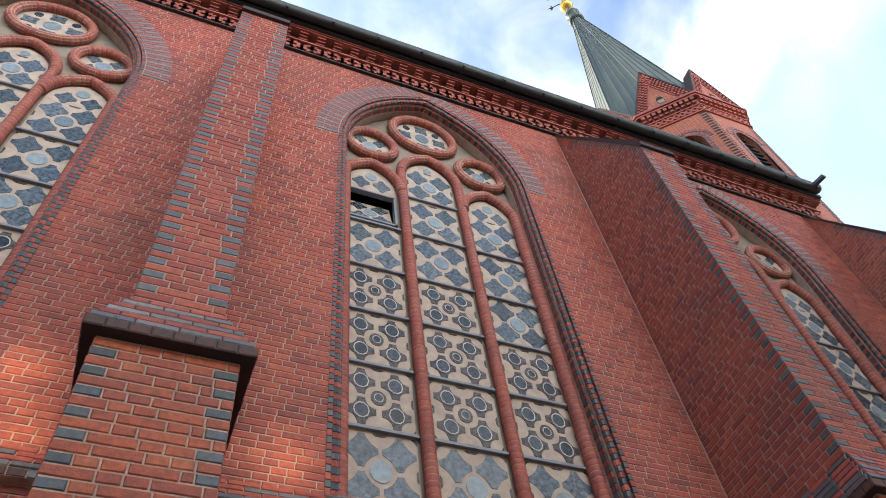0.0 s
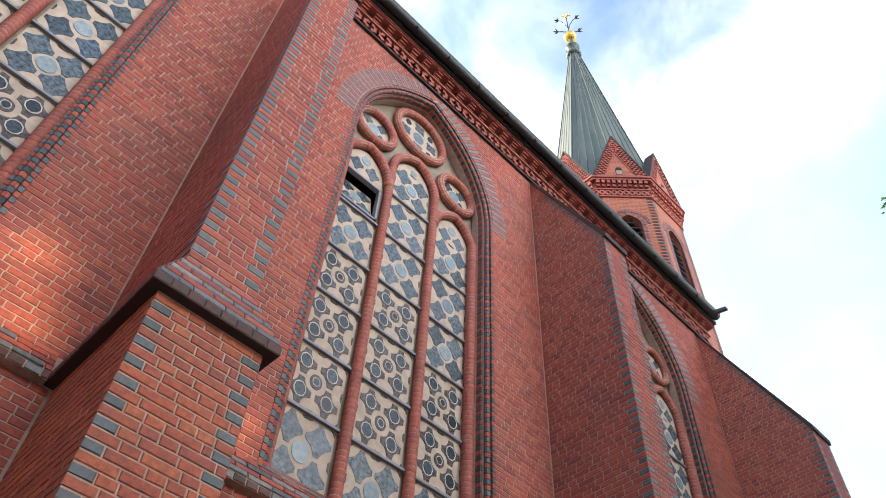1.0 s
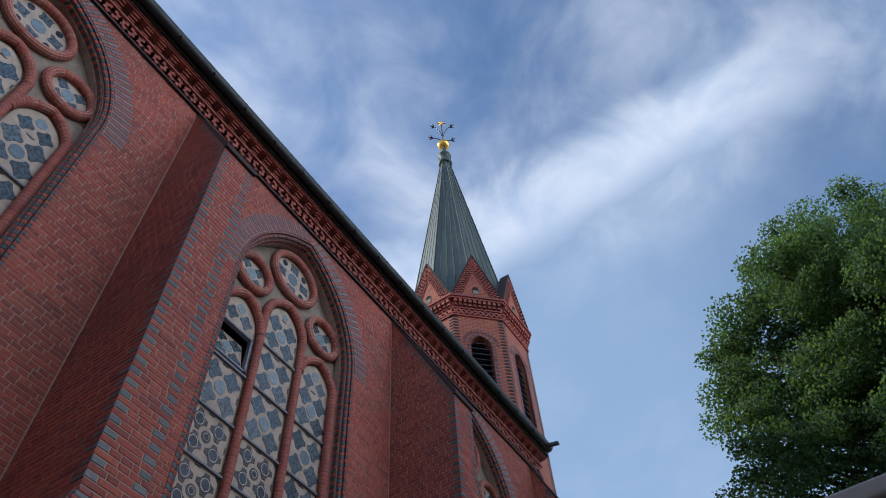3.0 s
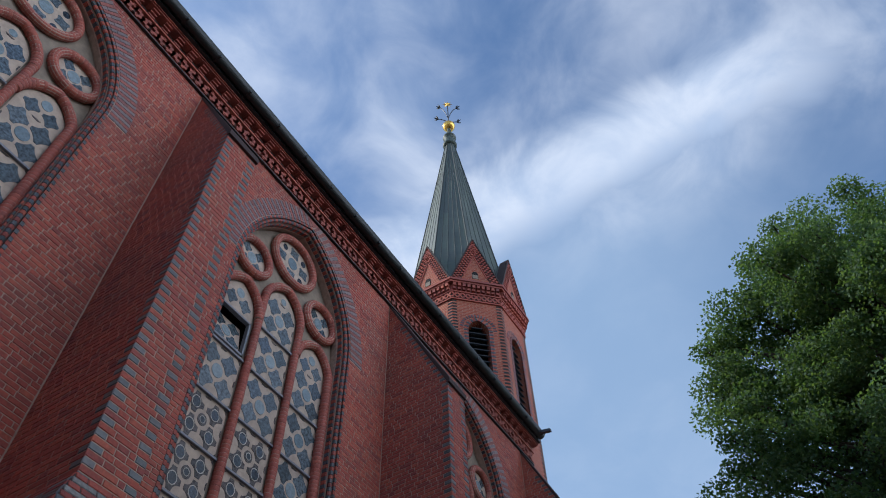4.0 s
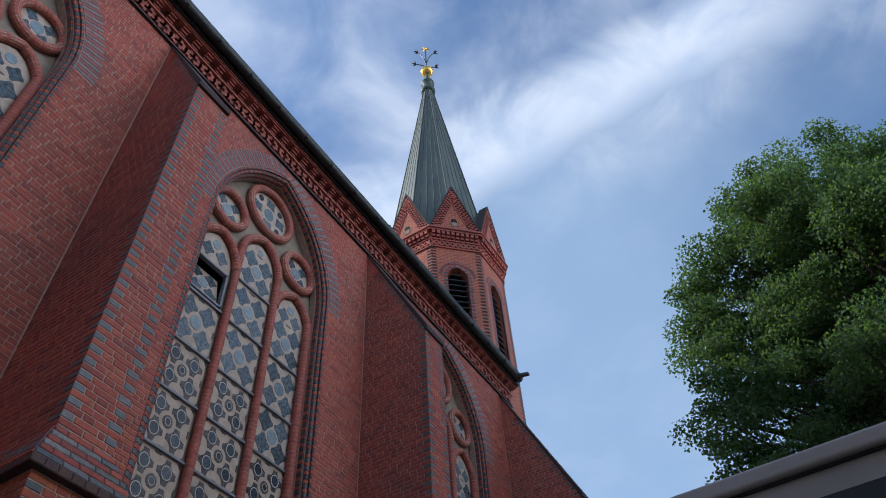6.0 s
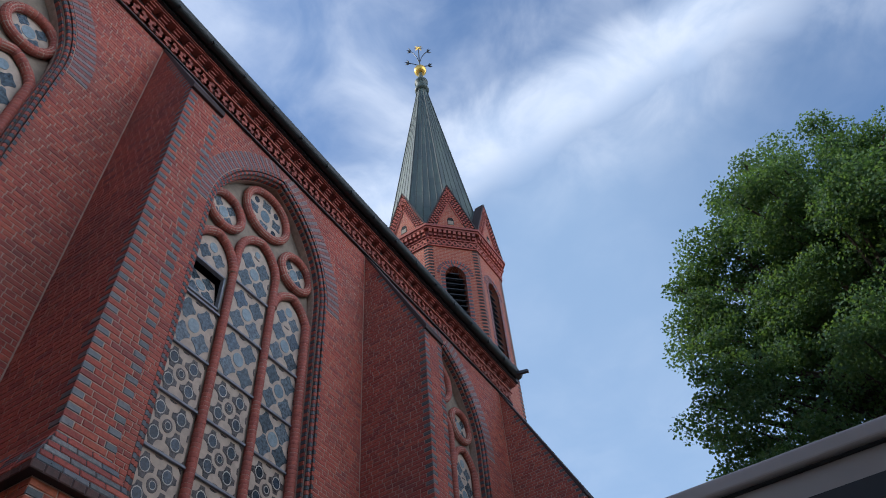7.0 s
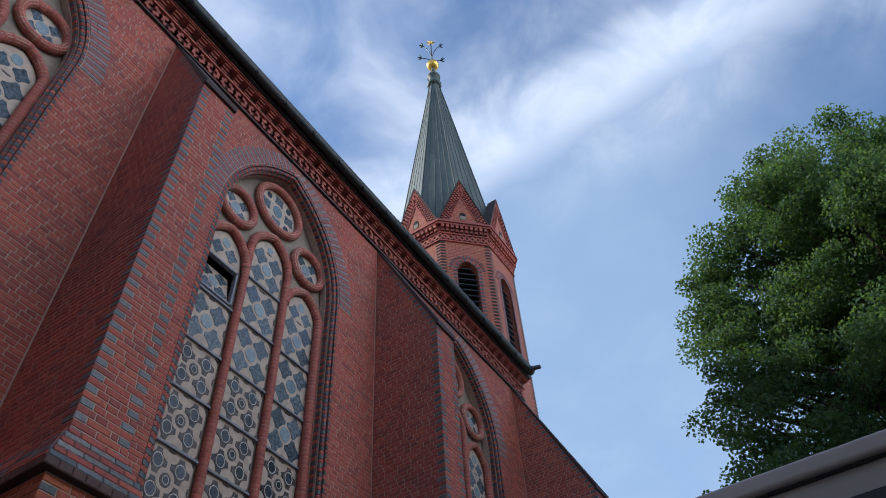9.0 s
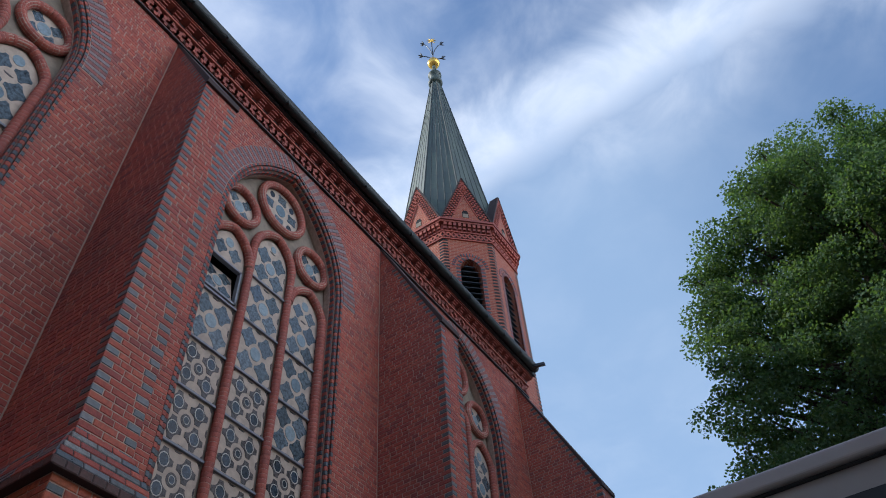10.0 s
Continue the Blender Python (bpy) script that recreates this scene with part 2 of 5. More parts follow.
def leaf_material():
    m = bpy.data.materials.new("leaf")
    m.use_nodes = True
    nt = NT(m.node_tree)
    bsdf = m.node_tree.nodes["Principled BSDF"]
    rnd = nt.n("ShaderNodeNewGeometry").outputs["Random Per Island"]
    c = nt.mix(rnd, (0.050, 0.100, 0.056), (0.084, 0.135, 0.068))
    nt.link(c, bsdf.inputs["Base Color"])
    bsdf.inputs["Roughness"].default_value = 0.6
    bsdf.inputs["Specular IOR Level"].default_value = 0.2
    tr = nt.n("ShaderNodeBsdfTranslucent")
    nt.link(nt.mix(rnd, (0.09, 0.19, 0.036), (0.21, 0.33, 0.055)), tr.inputs[0])
    mx = nt.n("ShaderNodeMixShader", vals={0: 0.42})
    nt.link(bsdf.outputs[0], mx.inputs[1]), nt.link(tr.outputs[0], mx.inputs[2])
    nt.link(mx.outputs[0], m.node_tree.nodes["Material Output"].inputs[0])
    return m


M_LEAF = leaf_material()


def tower_brick_material():
    """Fine brick courses for the far tower, laid out along each face."""
    m = bpy.data.materials.new("tower_brick")
    m.use_nodes = True
    nt = NT(m.node_tree)
    bsdf = m.node_tree.nodes["Principled BSDF"]
    uv = nt.n("ShaderNodeUVMap").outputs[0]
    br = nt.n("ShaderNodeTexBrick")
    br.inputs["Color1"].default_value, br.inputs["Color2"].default_value = (0.28, 0.050, 0.024, 1), (0.40, 0.090, 0.040, 1)
    br.inputs["Mortar"].default_value = (0.40, 0.22, 0.15, 1)
    br.inputs["Scale"].default_value, br.inputs["Mortar Size"].default_value = 1.0, 0.008
    br.inputs["Brick Width"].default_value, br.inputs["Row Height"].default_value = 0.26, 0.077
    nt.link(uv, br.inputs["Vector"])
    p = nt.n("ShaderNodeNewGeometry").outputs["Position"]
    s = nt.ramp(nt.noise(p, 0.8, 5.0), 0.4, 0.75, 0.0, 0.35)
    nt.link(nt.mix(s, br.outputs[0], (0.2, 0.075, 0.055)), bsdf.inputs["Base Color"])
    bsdf.inputs["Roughness"].default_value = 0.75
    b = nt.n("ShaderNodeBump", vals={"Strength": 0.4, "Distance": 0.01})
    nt.link(br.outputs["Fac"], b.inputs["Height"])
    b.invert = True
    nt.link(b.outputs[0], bsdf.inputs["Normal"])
    return m


M_TOWER = tower_brick_material()


# ---- mesh helpers ----
class Geo:
    """Collects vertices and faces of one mesh."""
    def __init__(self):
        self.v, self.f, self.uv = [], [], {}

    def poly(self, pts):
        i = len(self.v)
        self.v += [tuple(p) for p in pts]
        self.f.append(tuple(range(i, i + len(pts))))

    def box(self, x0, x1, y0, y1, z0, z1, m=None):
        i = len(self.v)
        c = [(x, y, z) for z in (z0, z1) for y in (y0, y1) for x in (x0, x1)]
        if m is not None:
            c = [tuple(m @ Vector(p)) for p in c]
        self.v += c
        self.f += [tuple(i + k for k in q) for q in ((0, 2, 3, 1), (4, 5, 7, 6), (0, 1, 5, 4), (2, 6, 7, 3), (0, 4, 6, 2), (1, 3, 7, 5))]

    def prism(self, base, top):
        """Side faces and caps between two rings of equal length."""
        n, i = len(base), len(self.v)
        self.v += [tuple(p) for p in base] + [tuple(p) for p in top]
        self.f += [(i + k, i + (k + 1) % n, i + n + (k + 1) % n, i + n + k) for k in range(n)]
        self.f += [tuple(i + k for k in reversed(range(n))), tuple(i + n + k for k in range(n))]

    def chip(self, o, u, v, n, w, h, d, c=0.006):
        """One brick face: rises d along n from the corner o, w along u and h along v, with worn edges c."""
        i = len(self.v)
        j = lambda: random.uniform(-0.0022, 0.0022)
        for a, b in ((0, 0), (w, 0), (w, h), (0, h)):
            self.v.append(tuple(o + u * (a + j()) + v * (b + j())))
        for a, b in ((c, c), (w - c, c), (w - c, h - c), (c, h - c)):
            self.v.append(tuple(o + u * (a + j()) + v * (b + j()) + n * (d + j() * 0.6)))
        self.f += [(i + 4, i + 5, i + 6, i + 7)] + [(i + k, i + (k + 1) % 4, i + 4 + (k + 1) % 4, i + 4 + k) for k in range(4)]

    def lathe(self, prof, n=16, centre=(0, 0, 0)):
        i, k = len(self.v), len(prof)
        for a in range(n):
            t = 2 * math.pi * a / n
            self.v += [(centre[0] + r * math.cos(t), centre[1] + r * math.sin(t), centre[2] + z) for r, z in prof]
        for a in range(n):
            b = (a + 1) % n
            self.f += [(i + a * k + j, i + b * k + j, i + b * k + j + 1, i + a * k + j + 1) for j in range(k - 1)]

    def tube(self, pts, r, n=8, seg=None):
        """A round bar along the points; r a number or one for each point."""
        pts = [Vector(p) for p in pts]
        rr = r if isinstance(r, (list, tuple)) else [r] * len(pts)
        i = len(self.v)
        ref = None
        for k, p in enumerate(pts):
            d = (pts[min(k + 1, len(pts) - 1)] - pts[max(k - 1, 0)]).normalized()
            if ref is None:
                ref = d.orthogonal().normalized()
            ref = (ref - d * ref.dot(d)).normalized()
            q = d.cross(ref)
            self.v += [tuple(p + (ref * math.cos(2 * math.pi * a / n) + q * math.sin(2 * math.pi * a / n)) * rr[k]) for a in range(n)]
        for k in range(len(pts) - 1):
            self.f += [(i + k * n + a, i + k * n + (a + 1) % n, i + (k + 1) * n + (a + 1) % n, i + (k + 1) * n + a) for a in range(n)]
        self.f += [tuple(i + a for a in reversed(range(n))), tuple(i + (len(pts) - 1) * n + a for a in range(n))]

    def mesh(self, name, mat, smooth=False):
        me = bpy.data.meshes.new(name)
        me.from_pydata(self.v, [], self.f)
        me.materials.append(mat)
        if smooth:
            me.polygons.foreach_set("use_smooth", [True] * len(me.polygons))
        me.update()
        return me


def part(name, geo, mat, parent=None, label="", smooth=False, kind=""):
    """Links a mesh under a thing or a part."""
    ob = new(name, geo.mesh(name, mat, smooth) if isinstance(geo, Geo) else geo)
    ob.parent = parent
    return tagged(ob, label, kind=kind)


def thing(name, label, category, group="", at=(0, 0, 0), kind=""):
    ob = new(name)
    ob.empty_display_size = 0.2
    ob.location = at
    return tagged(ob, label, category, group, kind)


X, Y, Z = Vector((1, 0, 0)), Vector((0, 1, 0)), Vector((0, 0, 1))

# ---- plan ----
WALL = 4.89                 # outer face of the nave wall
BACK = 5.55                 # its inner face
COURSE, JOINT, PERP = 0.077, 0.0098, 0.0112
SILL, SPRING = 5.62, 11.87
HALF, RAD = 1.57, 2.68      # window opening: half width and radius of the pointed arch
WINS = (-3.08, 2.89, 8.87)
FRIEZE = 14.56
ENDX, STARTX = 12.30, -9.6
RISE = math.sqrt(2 * HALF * RAD - HALF * HALF)
STRING = 5.30               # top of the string course that runs below the windows


def arch(cx, d, z0, n_jamb=2, n_arc=26):
    """Left jamb, arch and right jamb, offset inwards by d: points (x, z)."""
    a, r = HALF - d, RAD - d
    off = r - a
    top = math.acos(max(-1, min(1, off / r)))
    left = [(cx - a, z0 + (SPRING - z0) * i / n_jamb) for i in range(n_jamb)]
    arc = [(cx + off - r * math.cos(top * i / n_arc), SPRING + r * math.sin(top * i / n_arc)) for i in range(n_arc + 1)]
    pts = left + arc
    return pts + [(2 * cx - x, z) for x, z in reversed(pts[:-1])]


def half_at(z, d):
    """Half width of the window opening at the height z, offset inwards by d (outwards when negative)."""
    a, r = HALF - d, RAD - d
    if z <= SPRING:
        return a
    q = r * r - (z - SPRING) ** 2
    return max(0.0, math.sqrt(q) - (r - a)) if q > 0 else 0.0


def twin(mat, name):
    """The same brick for pieces that are objects of their own: the tone follows the object."""
    m = mat.copy()
    m.name = name
    nt = m.node_tree
    info = nt.nodes.new("ShaderNodeObjectInfo")
    for lk in list(nt.links):
        if lk.from_socket.name == "Random Per Island":
            to = lk.to_socket
            nt.links.remove(lk)
            nt.links.new(info.outputs["Random"], to)
    return m


M_GLAZED_DP = twin(M_GLAZED_D, "dark_glazed_piece")
M_BRICK_P, M_SUNLIT_P, M_GLAZED_P = twin(M_BRICK, "red_brick_piece"), twin(M_SUNLIT, "orange_brick_piece"), twin(M_GLAZED, "glazed_brick_piece")
PIECE = {M_BRICK: M_BRICK_P, M_SUNLIT: M_SUNLIT_P, M_GLAZED: M_GLAZED_P, M_GLAZED_D: M_GLAZED_DP, M_GLAZED_B: twin(M_GLAZED_B, "slate_blue_piece"), M_PALE: twin(M_PALE, "weathered_piece"), M_DRIP: twin(M_DRIP, "drip_piece")}
_shared = {}
_pending = []               # single bricks, linked at the end of the file


def single(mat, w, h, d, o, u, v, n, parent):
    key = (mat.name, round(w, 3), round(h, 3), round(d, 3))
    if key not in _shared:
        g = Geo()
        g.chip(Vector((0, 0, 0)), X, Z, -Y, w, h, d)
        _shared[key] = g.mesh("brick", PIECE[mat])
    m = Matrix((u, -n, v)).transposed().to_4x4()
    m.translation = o
    _pending.append((_shared[key], m, parent))


class Bond:
    """Courses of brick on one face: stretchers and headers in turn, with dark quoins where asked."""
    def __init__(self, red, parent, limit=300, dark=M_GLAZED, step=(0.12, 0.12, 0.25)):
        self.red, self.parent, self.left, self.dark, self.step = red, parent, limit, dark, step
        self.geo = {red: Geo(), M_GLAZED: Geo(), M_GLAZED_D: Geo(), M_GLAZED_B: Geo(), M_PALE: Geo(), M_DRIP: Geo()}

    def brick(self, mat, o, u, v, n, w, h, d, near):
        d += random.uniform(-0.0015, 0.002)
        if near and self.left > 0:
            self.left -= 1
            single(mat, w, h, 0.007, o, u, v, n, self.parent)
        else:
            self.geo[mat].chip(o, u, v, n, w, h, d, 0.005)

    def lay(self, o, u, n, z0, z1, spans, quoin=(0, 0), near=None, v=Z, phase=0, d=0.006):
        k = 0
        while z0 + k * COURSE < z1 - 0.03:
            z = z0 + k * COURSE
            h = min(COURSE - JOINT, z1 - z)
            for a, b in spans(z + h / 2):
                if b - a < 0.02:
                    continue
                lo, hi = a, b
                if (k + phase) % 2 == 0:
                    q = 0.145 if k % 4 == phase else 0.125
                    if quoin[0] and b - a > 0.4:
                        self.brick(self.dark, o + u * a + v * z, u, v, n, q, h, d + 0.002, near and near(a, z))
                        lo = a + q + JOINT
                    if quoin[1] and b - a > 0.4:
                        self.brick(self.dark, o + u * (b - q) + v * z, u, v, n, q, h, d + 0.002, near and near(b, z))
                        hi = b - q - JOINT
                x = lo
                step = self.step
                i = (k + phase) % len(step)
                first = (0.07, 0.25, 0.13, 0.19)[(k + phase) % 4] if not (quoin[0] and (k + phase) % 2 == 0) else step[i]
                w = first
                while x < hi - 0.015:
                    if hi - (x + w) < 0.06:
                        w = hi - x
                    w = min(w, hi - x)
                    full = abs(w - 0.25) < 1e-4 or abs(w - 0.12) < 1e-4
                    self.brick(self.red, o + u * x + v * z, u, v, n, w, h, d, full and near and near(x, z))
                    x += w + PERP
                    i += 1
                    w = step[i % len(step)]
            k += 1

    def done(self, label_red="", label_dark=""):
        for mat, name, lab in ((self.red, "brickwork", label_red), (M_GLAZED, "glazed_brickwork", label_dark), (M_GLAZED_D, "dark_glazed_brickwork", label_dark), (M_GLAZED_B, "slate_blue_brickwork", label_dark), (M_PALE, "weathered_brickwork", ""), (M_DRIP, "drip_course", "")):
            if self.geo[mat].v:
                ob = part(name, self.geo[mat], mat, self.parent, lab, kind="stuff")
                ob.matrix_parent_inverse = Matrix.Translation(-self.parent.location)


# ---- ground ----
g = Geo()
g.poly([(-900, -900, 0), (900, -900, 0), (900, 900, 0), (-900, 900, 0)])
tagged(part("ground", g, M_PAVE), "grey worn paving and street around the church", "ground", kind="structure")

# ---- nave wall ----
wall = thing("wall_south", "red brick nave wall with pale mortar joints", "wall", kind="structure")
TOP = 15.25


def in_window(x):
    for c in WINS:
        if abs(x - c) < HALF:
            return c
    return None


g = Geo()
xs = sorted({STARTX, ENDX} | {round(c + HALF * math.sin(math.pi / 2 * i / 16) * s, 5) for c in WINS for i in range(17) for s in (-1, 1)})
MF = WALL + 0.006


def arch_top(c, x):
    """Height of the opening's edge at x."""
    a = abs(x - c)
    return SPRING + math.sqrt(max(0.0, RAD * RAD - (a + RAD - HALF) ** 2))


for xa, xb in zip(xs, xs[1:]):
    c = in_window((xa + xb) / 2)
    for y, flip in ((MF, 0), (BACK, 1)):
        def quad(za, zb, zc, zd):
            q = [(xa, y, za), (xb, y, zb), (xb, y, zc), (xa, y, zd)]
            g.poly(q[::-1] if flip else q)
        if c is None:
            quad(0, 0, TOP, TOP)
        else:
            quad(0, 0, SILL - 0.2, SILL - 0.2)
            quad(arch_top(c, xa), arch_top(c, xb), TOP, TOP)
for xe in (STARTX, ENDX):
    g.poly([(xe, MF, 0), (xe, BACK, 0), (xe, BACK, TOP), (xe, MF, TOP)])
g.poly([(STARTX, MF, TOP), (ENDX, MF, TOP), (ENDX, BACK, TOP), (STARTX, BACK, TOP)])
for c in WINS:
    a = arch(c, 0.0, SILL - 0.2)
    for (xa, za), (xb, zb) in zip(a, a[1:]):
        g.poly([(xa, MF, za), (xa, BACK, za), (xb, BACK, zb), (xb, MF, zb)])
part("mortar_bed", g, M_MORTAR, wall)

BUTT = ((-6.40, 0.60, 3.455, 11.65), (-0.395, 0.60, 3.455, 11.65), (5.60, 0.58, 3.455, 11.52), (11.60, 0.65, 3.20, 10.92))
HOOD_IN, HOOD_OUT = -0.012, -0.36
spots = [(x0 - 0.015, x0 + w + 0.012) for x0, w, _, _ in BUTT]


def wall_spans(z):
    cuts = []
    for c in WINS:
        if SPRING - 0.02 < z < SPRING + 2.75:
            h = half_at(z, HOOD_OUT)
        else:
            h = half_at(z, 0.0) if z > SILL - 0.35 else 0
        if h > 0:
            cuts.append((c - h, c + h))
    cuts += spots
    cuts.sort()
    out, x = [], STARTX
    for a, b in cuts:
        if a > x:
            out.append((x, a))
        x = max(x, b)
    out.append((x, ENDX))
    return out


bond = Bond(M_BRICK, wall)
bond.lay(Vector((0, MF, 0)), X, -Y, STRING + 0.1, FRIEZE, wall_spans, near=lambda x, z: 0.25 < x < 1.4 and 5.4 < z < 10.0)
# the wall below the string course stands a little proud
bond.lay(Vector((0, MF - 0.05, 0)), X, -Y, 0.0, 5.09, lambda z: [(a, b) for a, b in zip([STARTX] + [q[1] + 0.16 for q in spots], [q[0] - 0.11 for q in spots] + [ENDX]) if b > a])
bond.done()
g = Geo()
g.box(STARTX, ENDX, MF - 0.05, MF - 0.003, 0, 5.15)
part("plinth", g, M_MORTAR, wall)
# plain far walls and roof that close the nave
g = Geo()
g.box(STARTX - 0.4, STARTX, MF, 16.0, 0, TOP)
g.box(ENDX - 0.35, ENDX + 0.05, BACK + 0.01, 16.0, 0, TOP)
g.box(STARTX, ENDX, 16.0, 16.4, 0, TOP)
tagged(part("wall_north", g, M_BRICK), "plain red brick walls closing the nave", "wall", kind="structure")
g = Geo()
g.prism([(STARTX - 0.3, 4.55, 15.35), (STARTX - 0.3, 10.4, 21.5), (STARTX - 0.3, 16.5, 15.35)], [(ENDX, 4.55, 15.35), (ENDX, 10.4, 21.5), (ENDX, 16.5, 15.35)])
tagged(part("roof", g, M_ROOF), "steep dark slate nave roof", "roof", kind="structure")


# unseen plain walls, added to keep low sky light off the church
g = Geo()
g.box(-30, 40, -17.5, -17.0, 0, 12.5)
tagged(part("wall_street", g, M_STUCCO), "plain grey rendered facade across the street", "wall", kind="structure")
g = Geo()
g.box(-17.0, -16.6, -17.0, 3.0, 0, 13.0)
tagged(part("wall_street_end", g, M_STUCCO), "plain grey rendered facade closing the street", "wall", kind="structure")


# ---- sloped string course and sills ----
def slope_rows(bondx, x0f, x1f, y0, z0, y1, z1, near=None):
    """Weathered courses laid on a slope that rises from (y0, z0) to (y1, z1)."""
    v = Vector((0, y1 - y0, z1 - z0))
    ln = v.length
    v.normalize()
    n = X.cross(v).normalized()
    rows = max(1, round(ln / COURSE))
    st = ln / rows
    for k in range(rows):
        x = x0f(k / rows)
        e = x1f(k / rows)
        w = (0.25, 0.12)[k % 2]
        while x < e - 0.03:
            w = min(w, e - x)
            mat = bondx.red if (k % 2 == 1 or random.random() < 0.2) else (M_PALE if random.random() < 0.6 else M_GLAZED)
            bondx.brick(mat, Vector((x, y0, z0)) + v * (k * st), X, v, n, w, st * 0.9, 0.012 + 0.004 * random.random(), near)
            x += w + JOINT
            w = 0.25


string = thing("string_course", "sloping course of glazed and red bricks under the windows", "string course", kind="structure")
gs = Bond(M_BRICK, string, 250)
gm = Geo()
cuts = [STARTX] + [v for x0, w, _, _ in BUTT for v in (x0 - 0.19, x0 + w + 0.22)] + [ENDX]
for a, b in zip(cuts[::2], cuts[1::2]):
    gm.prism([(a, 4.76, 5.08), (a, 4.76, 5.15), (a, WALL, 5.42), (a, WALL + 0.02, 5.08)], [(b, 4.76, 5.08), (b, 4.76, 5.15), (b, WALL, 5.42), (b, WALL + 0.02, 5.08)])
    slope_rows(gs, lambda f: a, lambda f: b, 4.758, 5.155, WALL - 0.004, 5.42)
    x = a
    while x < b - 0.05:
        gs.brick(M_GLAZED if random.random() < 0.3 else M_DRIP, Vector((x, 4.758, 5.083)), X, Z, -Y, min(0.12, b - x), 0.064, 0.008, False)
        x += 0.13
part("mortar_bed", gm, M_MORTAR, string)
gs.done()


# ---- buttresses ----
def buttress(i, x0, w, yf, ztop):
    label = ("stepped red brick buttress with blue-grey glazed quoins and a sloping top", "red brick buttress with glazed corner bricks and a sloping brick shoulder")[i % 2]
    b = thing("buttress", label, "buttress", "buttresses along the nave", (x0 + w / 2, yf, 0))
    inv = Matrix.Translation((-(x0 + w / 2), -yf, 0))

    def under(name, geo, mat, lab="", kind=""):
        ob = part(name, geo, mat, b, lab, kind=kind)
        ob.matrix_parent_inverse = inv
        return ob
    x1 = x0 + w
    zback = 14.5
    k = (WALL - yf) / (zback - ztop)
    low0, low1, lowf = x0 - 0.105, x1 + 0.15, yf - 0.105
    e = 0.006
    g = Geo()
    ring = [(yf + e, 5.2), (yf + e, ztop), (WALL, zback - 0.02), (WALL, 5.2)]
    g.prism([(x0 + e, y, z) for y, z in ring], [(x1 - e, y, z) for y, z in ring])
    g.box(low0 + e, low1 - e, lowf + e, WALL, 0, 5.1)
    under("core", g, M_MORTAR)
    bb = Bond(M_BRICK, b, 300)
    near = (lambda x, z: True) if i == 1 else None
    bb.lay(Vector((x0, yf + e, 0)), X, -Y, 5.55, ztop, lambda z: [(0, w)], (1, 1), near=near)
    side = lambda z: [(max(0.0, (z - ztop) * k), WALL - yf)]
    bb.lay(Vector((x0 + e, yf, 0)), Y, -X, 5.3, zback - 0.05, side, (1, 0), phase=1)
    bb.lay(Vector((x1 - e, yf, 0)), Y, X, 5.3, zback - 0.05, side, (1, 0), phase=1)
    bb.done()
    lo = Bond(M_SUNLIT, b, 130 if i == 1 else 0, M_GLAZED_B)
    lo.lay(Vector((low0, lowf + e, 0)), X, -Y, 0.0, 5.08, lambda z: [(0, low1 - low0)], (1, 1), near=lambda x, z: z > 3.2)
    sd = lambda z: [(0, WALL - 0.06 - lowf)]
    lo.lay(Vector((low0 + e, lowf, 0)), Y, -X, 0.0, 5.08, sd, (0, 0), phase=1)
    lo.lay(Vector((low1 - e, lowf, 0)), Y, X, 0.0, 5.08, sd, (0, 0), phase=1)
    lo.done()
    # shoulder: drip course and sloping rows on three sides
    o = 0.085
    c0, c1, cf = low0 - o, low1 + o, lowf - o
    g = Geo()
    zb, zt, zs = 5.085, 5.165, 5.60
    yb = WALL - 0.05
    g.box(c0 + 0.008, c1 - 0.008, cf + 0.008, yb, zb, zt)
    lowr = [(c0 + 0.01, cf + 0.01, zt), (c1 - 0.01, cf + 0.01, zt), (c1 - 0.01, yb, zt), (c0 + 0.01, yb, zt)]
    upr = [(x0, yf - 0.005, zs), (x1, yf - 0.005, zs), (x1, yb, zs), (x0, yb, zs)]
    g.prism(lowr, upr)
    # bed coloured near-black to paint the shade under the drip course
    under("shoulder_bed", g, M_SOOT_SHADE)
    sh = Bond(M_BRICK, b, 60 if i == 1 else 0)
    x = c0
    while x < c1 - 0.03:
        sh.brick(M_DRIP, Vector((x, cf + 0.008, zb + 0.003)), X, Z, -Y, min(0.12, c1 - x), 0.074, 0.008, i == 1)
        x += 0.129
    for xx, u, n in ((c0 + 0.008, Y, -X), (c1 - 0.008, Y, X)):
        y = cf
        while y < yb - 0.03:
            sh.brick(M_DRIP, Vector((xx, y, zb + 0.003)), u, Z, n, min(0.12, yb - y), 0.074, 0.008, False)
            y += 0.129
    slope_rows(sh, lambda f: c0 + 0.02 + (x0 - c0) * f, lambda f: c1 - 0.02 - (c1 - x1) * f, cf + 0.008, zt, yf - 0.008, zs, i == 1)
    for sgn, xa, xb in ((-1, c0 + 0.01, x0), (1, c1 - 0.01, x1)):
        v = Vector((xb - xa, 0, zs - zt))
        ln = v.length
        v.normalize()
        n = Y.cross(v).normalized()
        if n.x * sgn < 0:
            n = -n
        rows = max(1, round(ln / COURSE))
        for r in range(rows):
            y = cf + 0.03 + (yf - cf) * r / rows
            while y < yb - 0.04:
                ww = min(0.25, yb - y)
                sh.brick(M_GLAZED if random.random() < 0.5 else M_BRICK, Vector((xa, y, zt)) + v * (r * ln / rows), Y, v, n, ww, ln / rows * 0.9, 0.012, False)
                y += ww + JOINT
    sh.done()
    # sloping coping on top
    g = Geo()
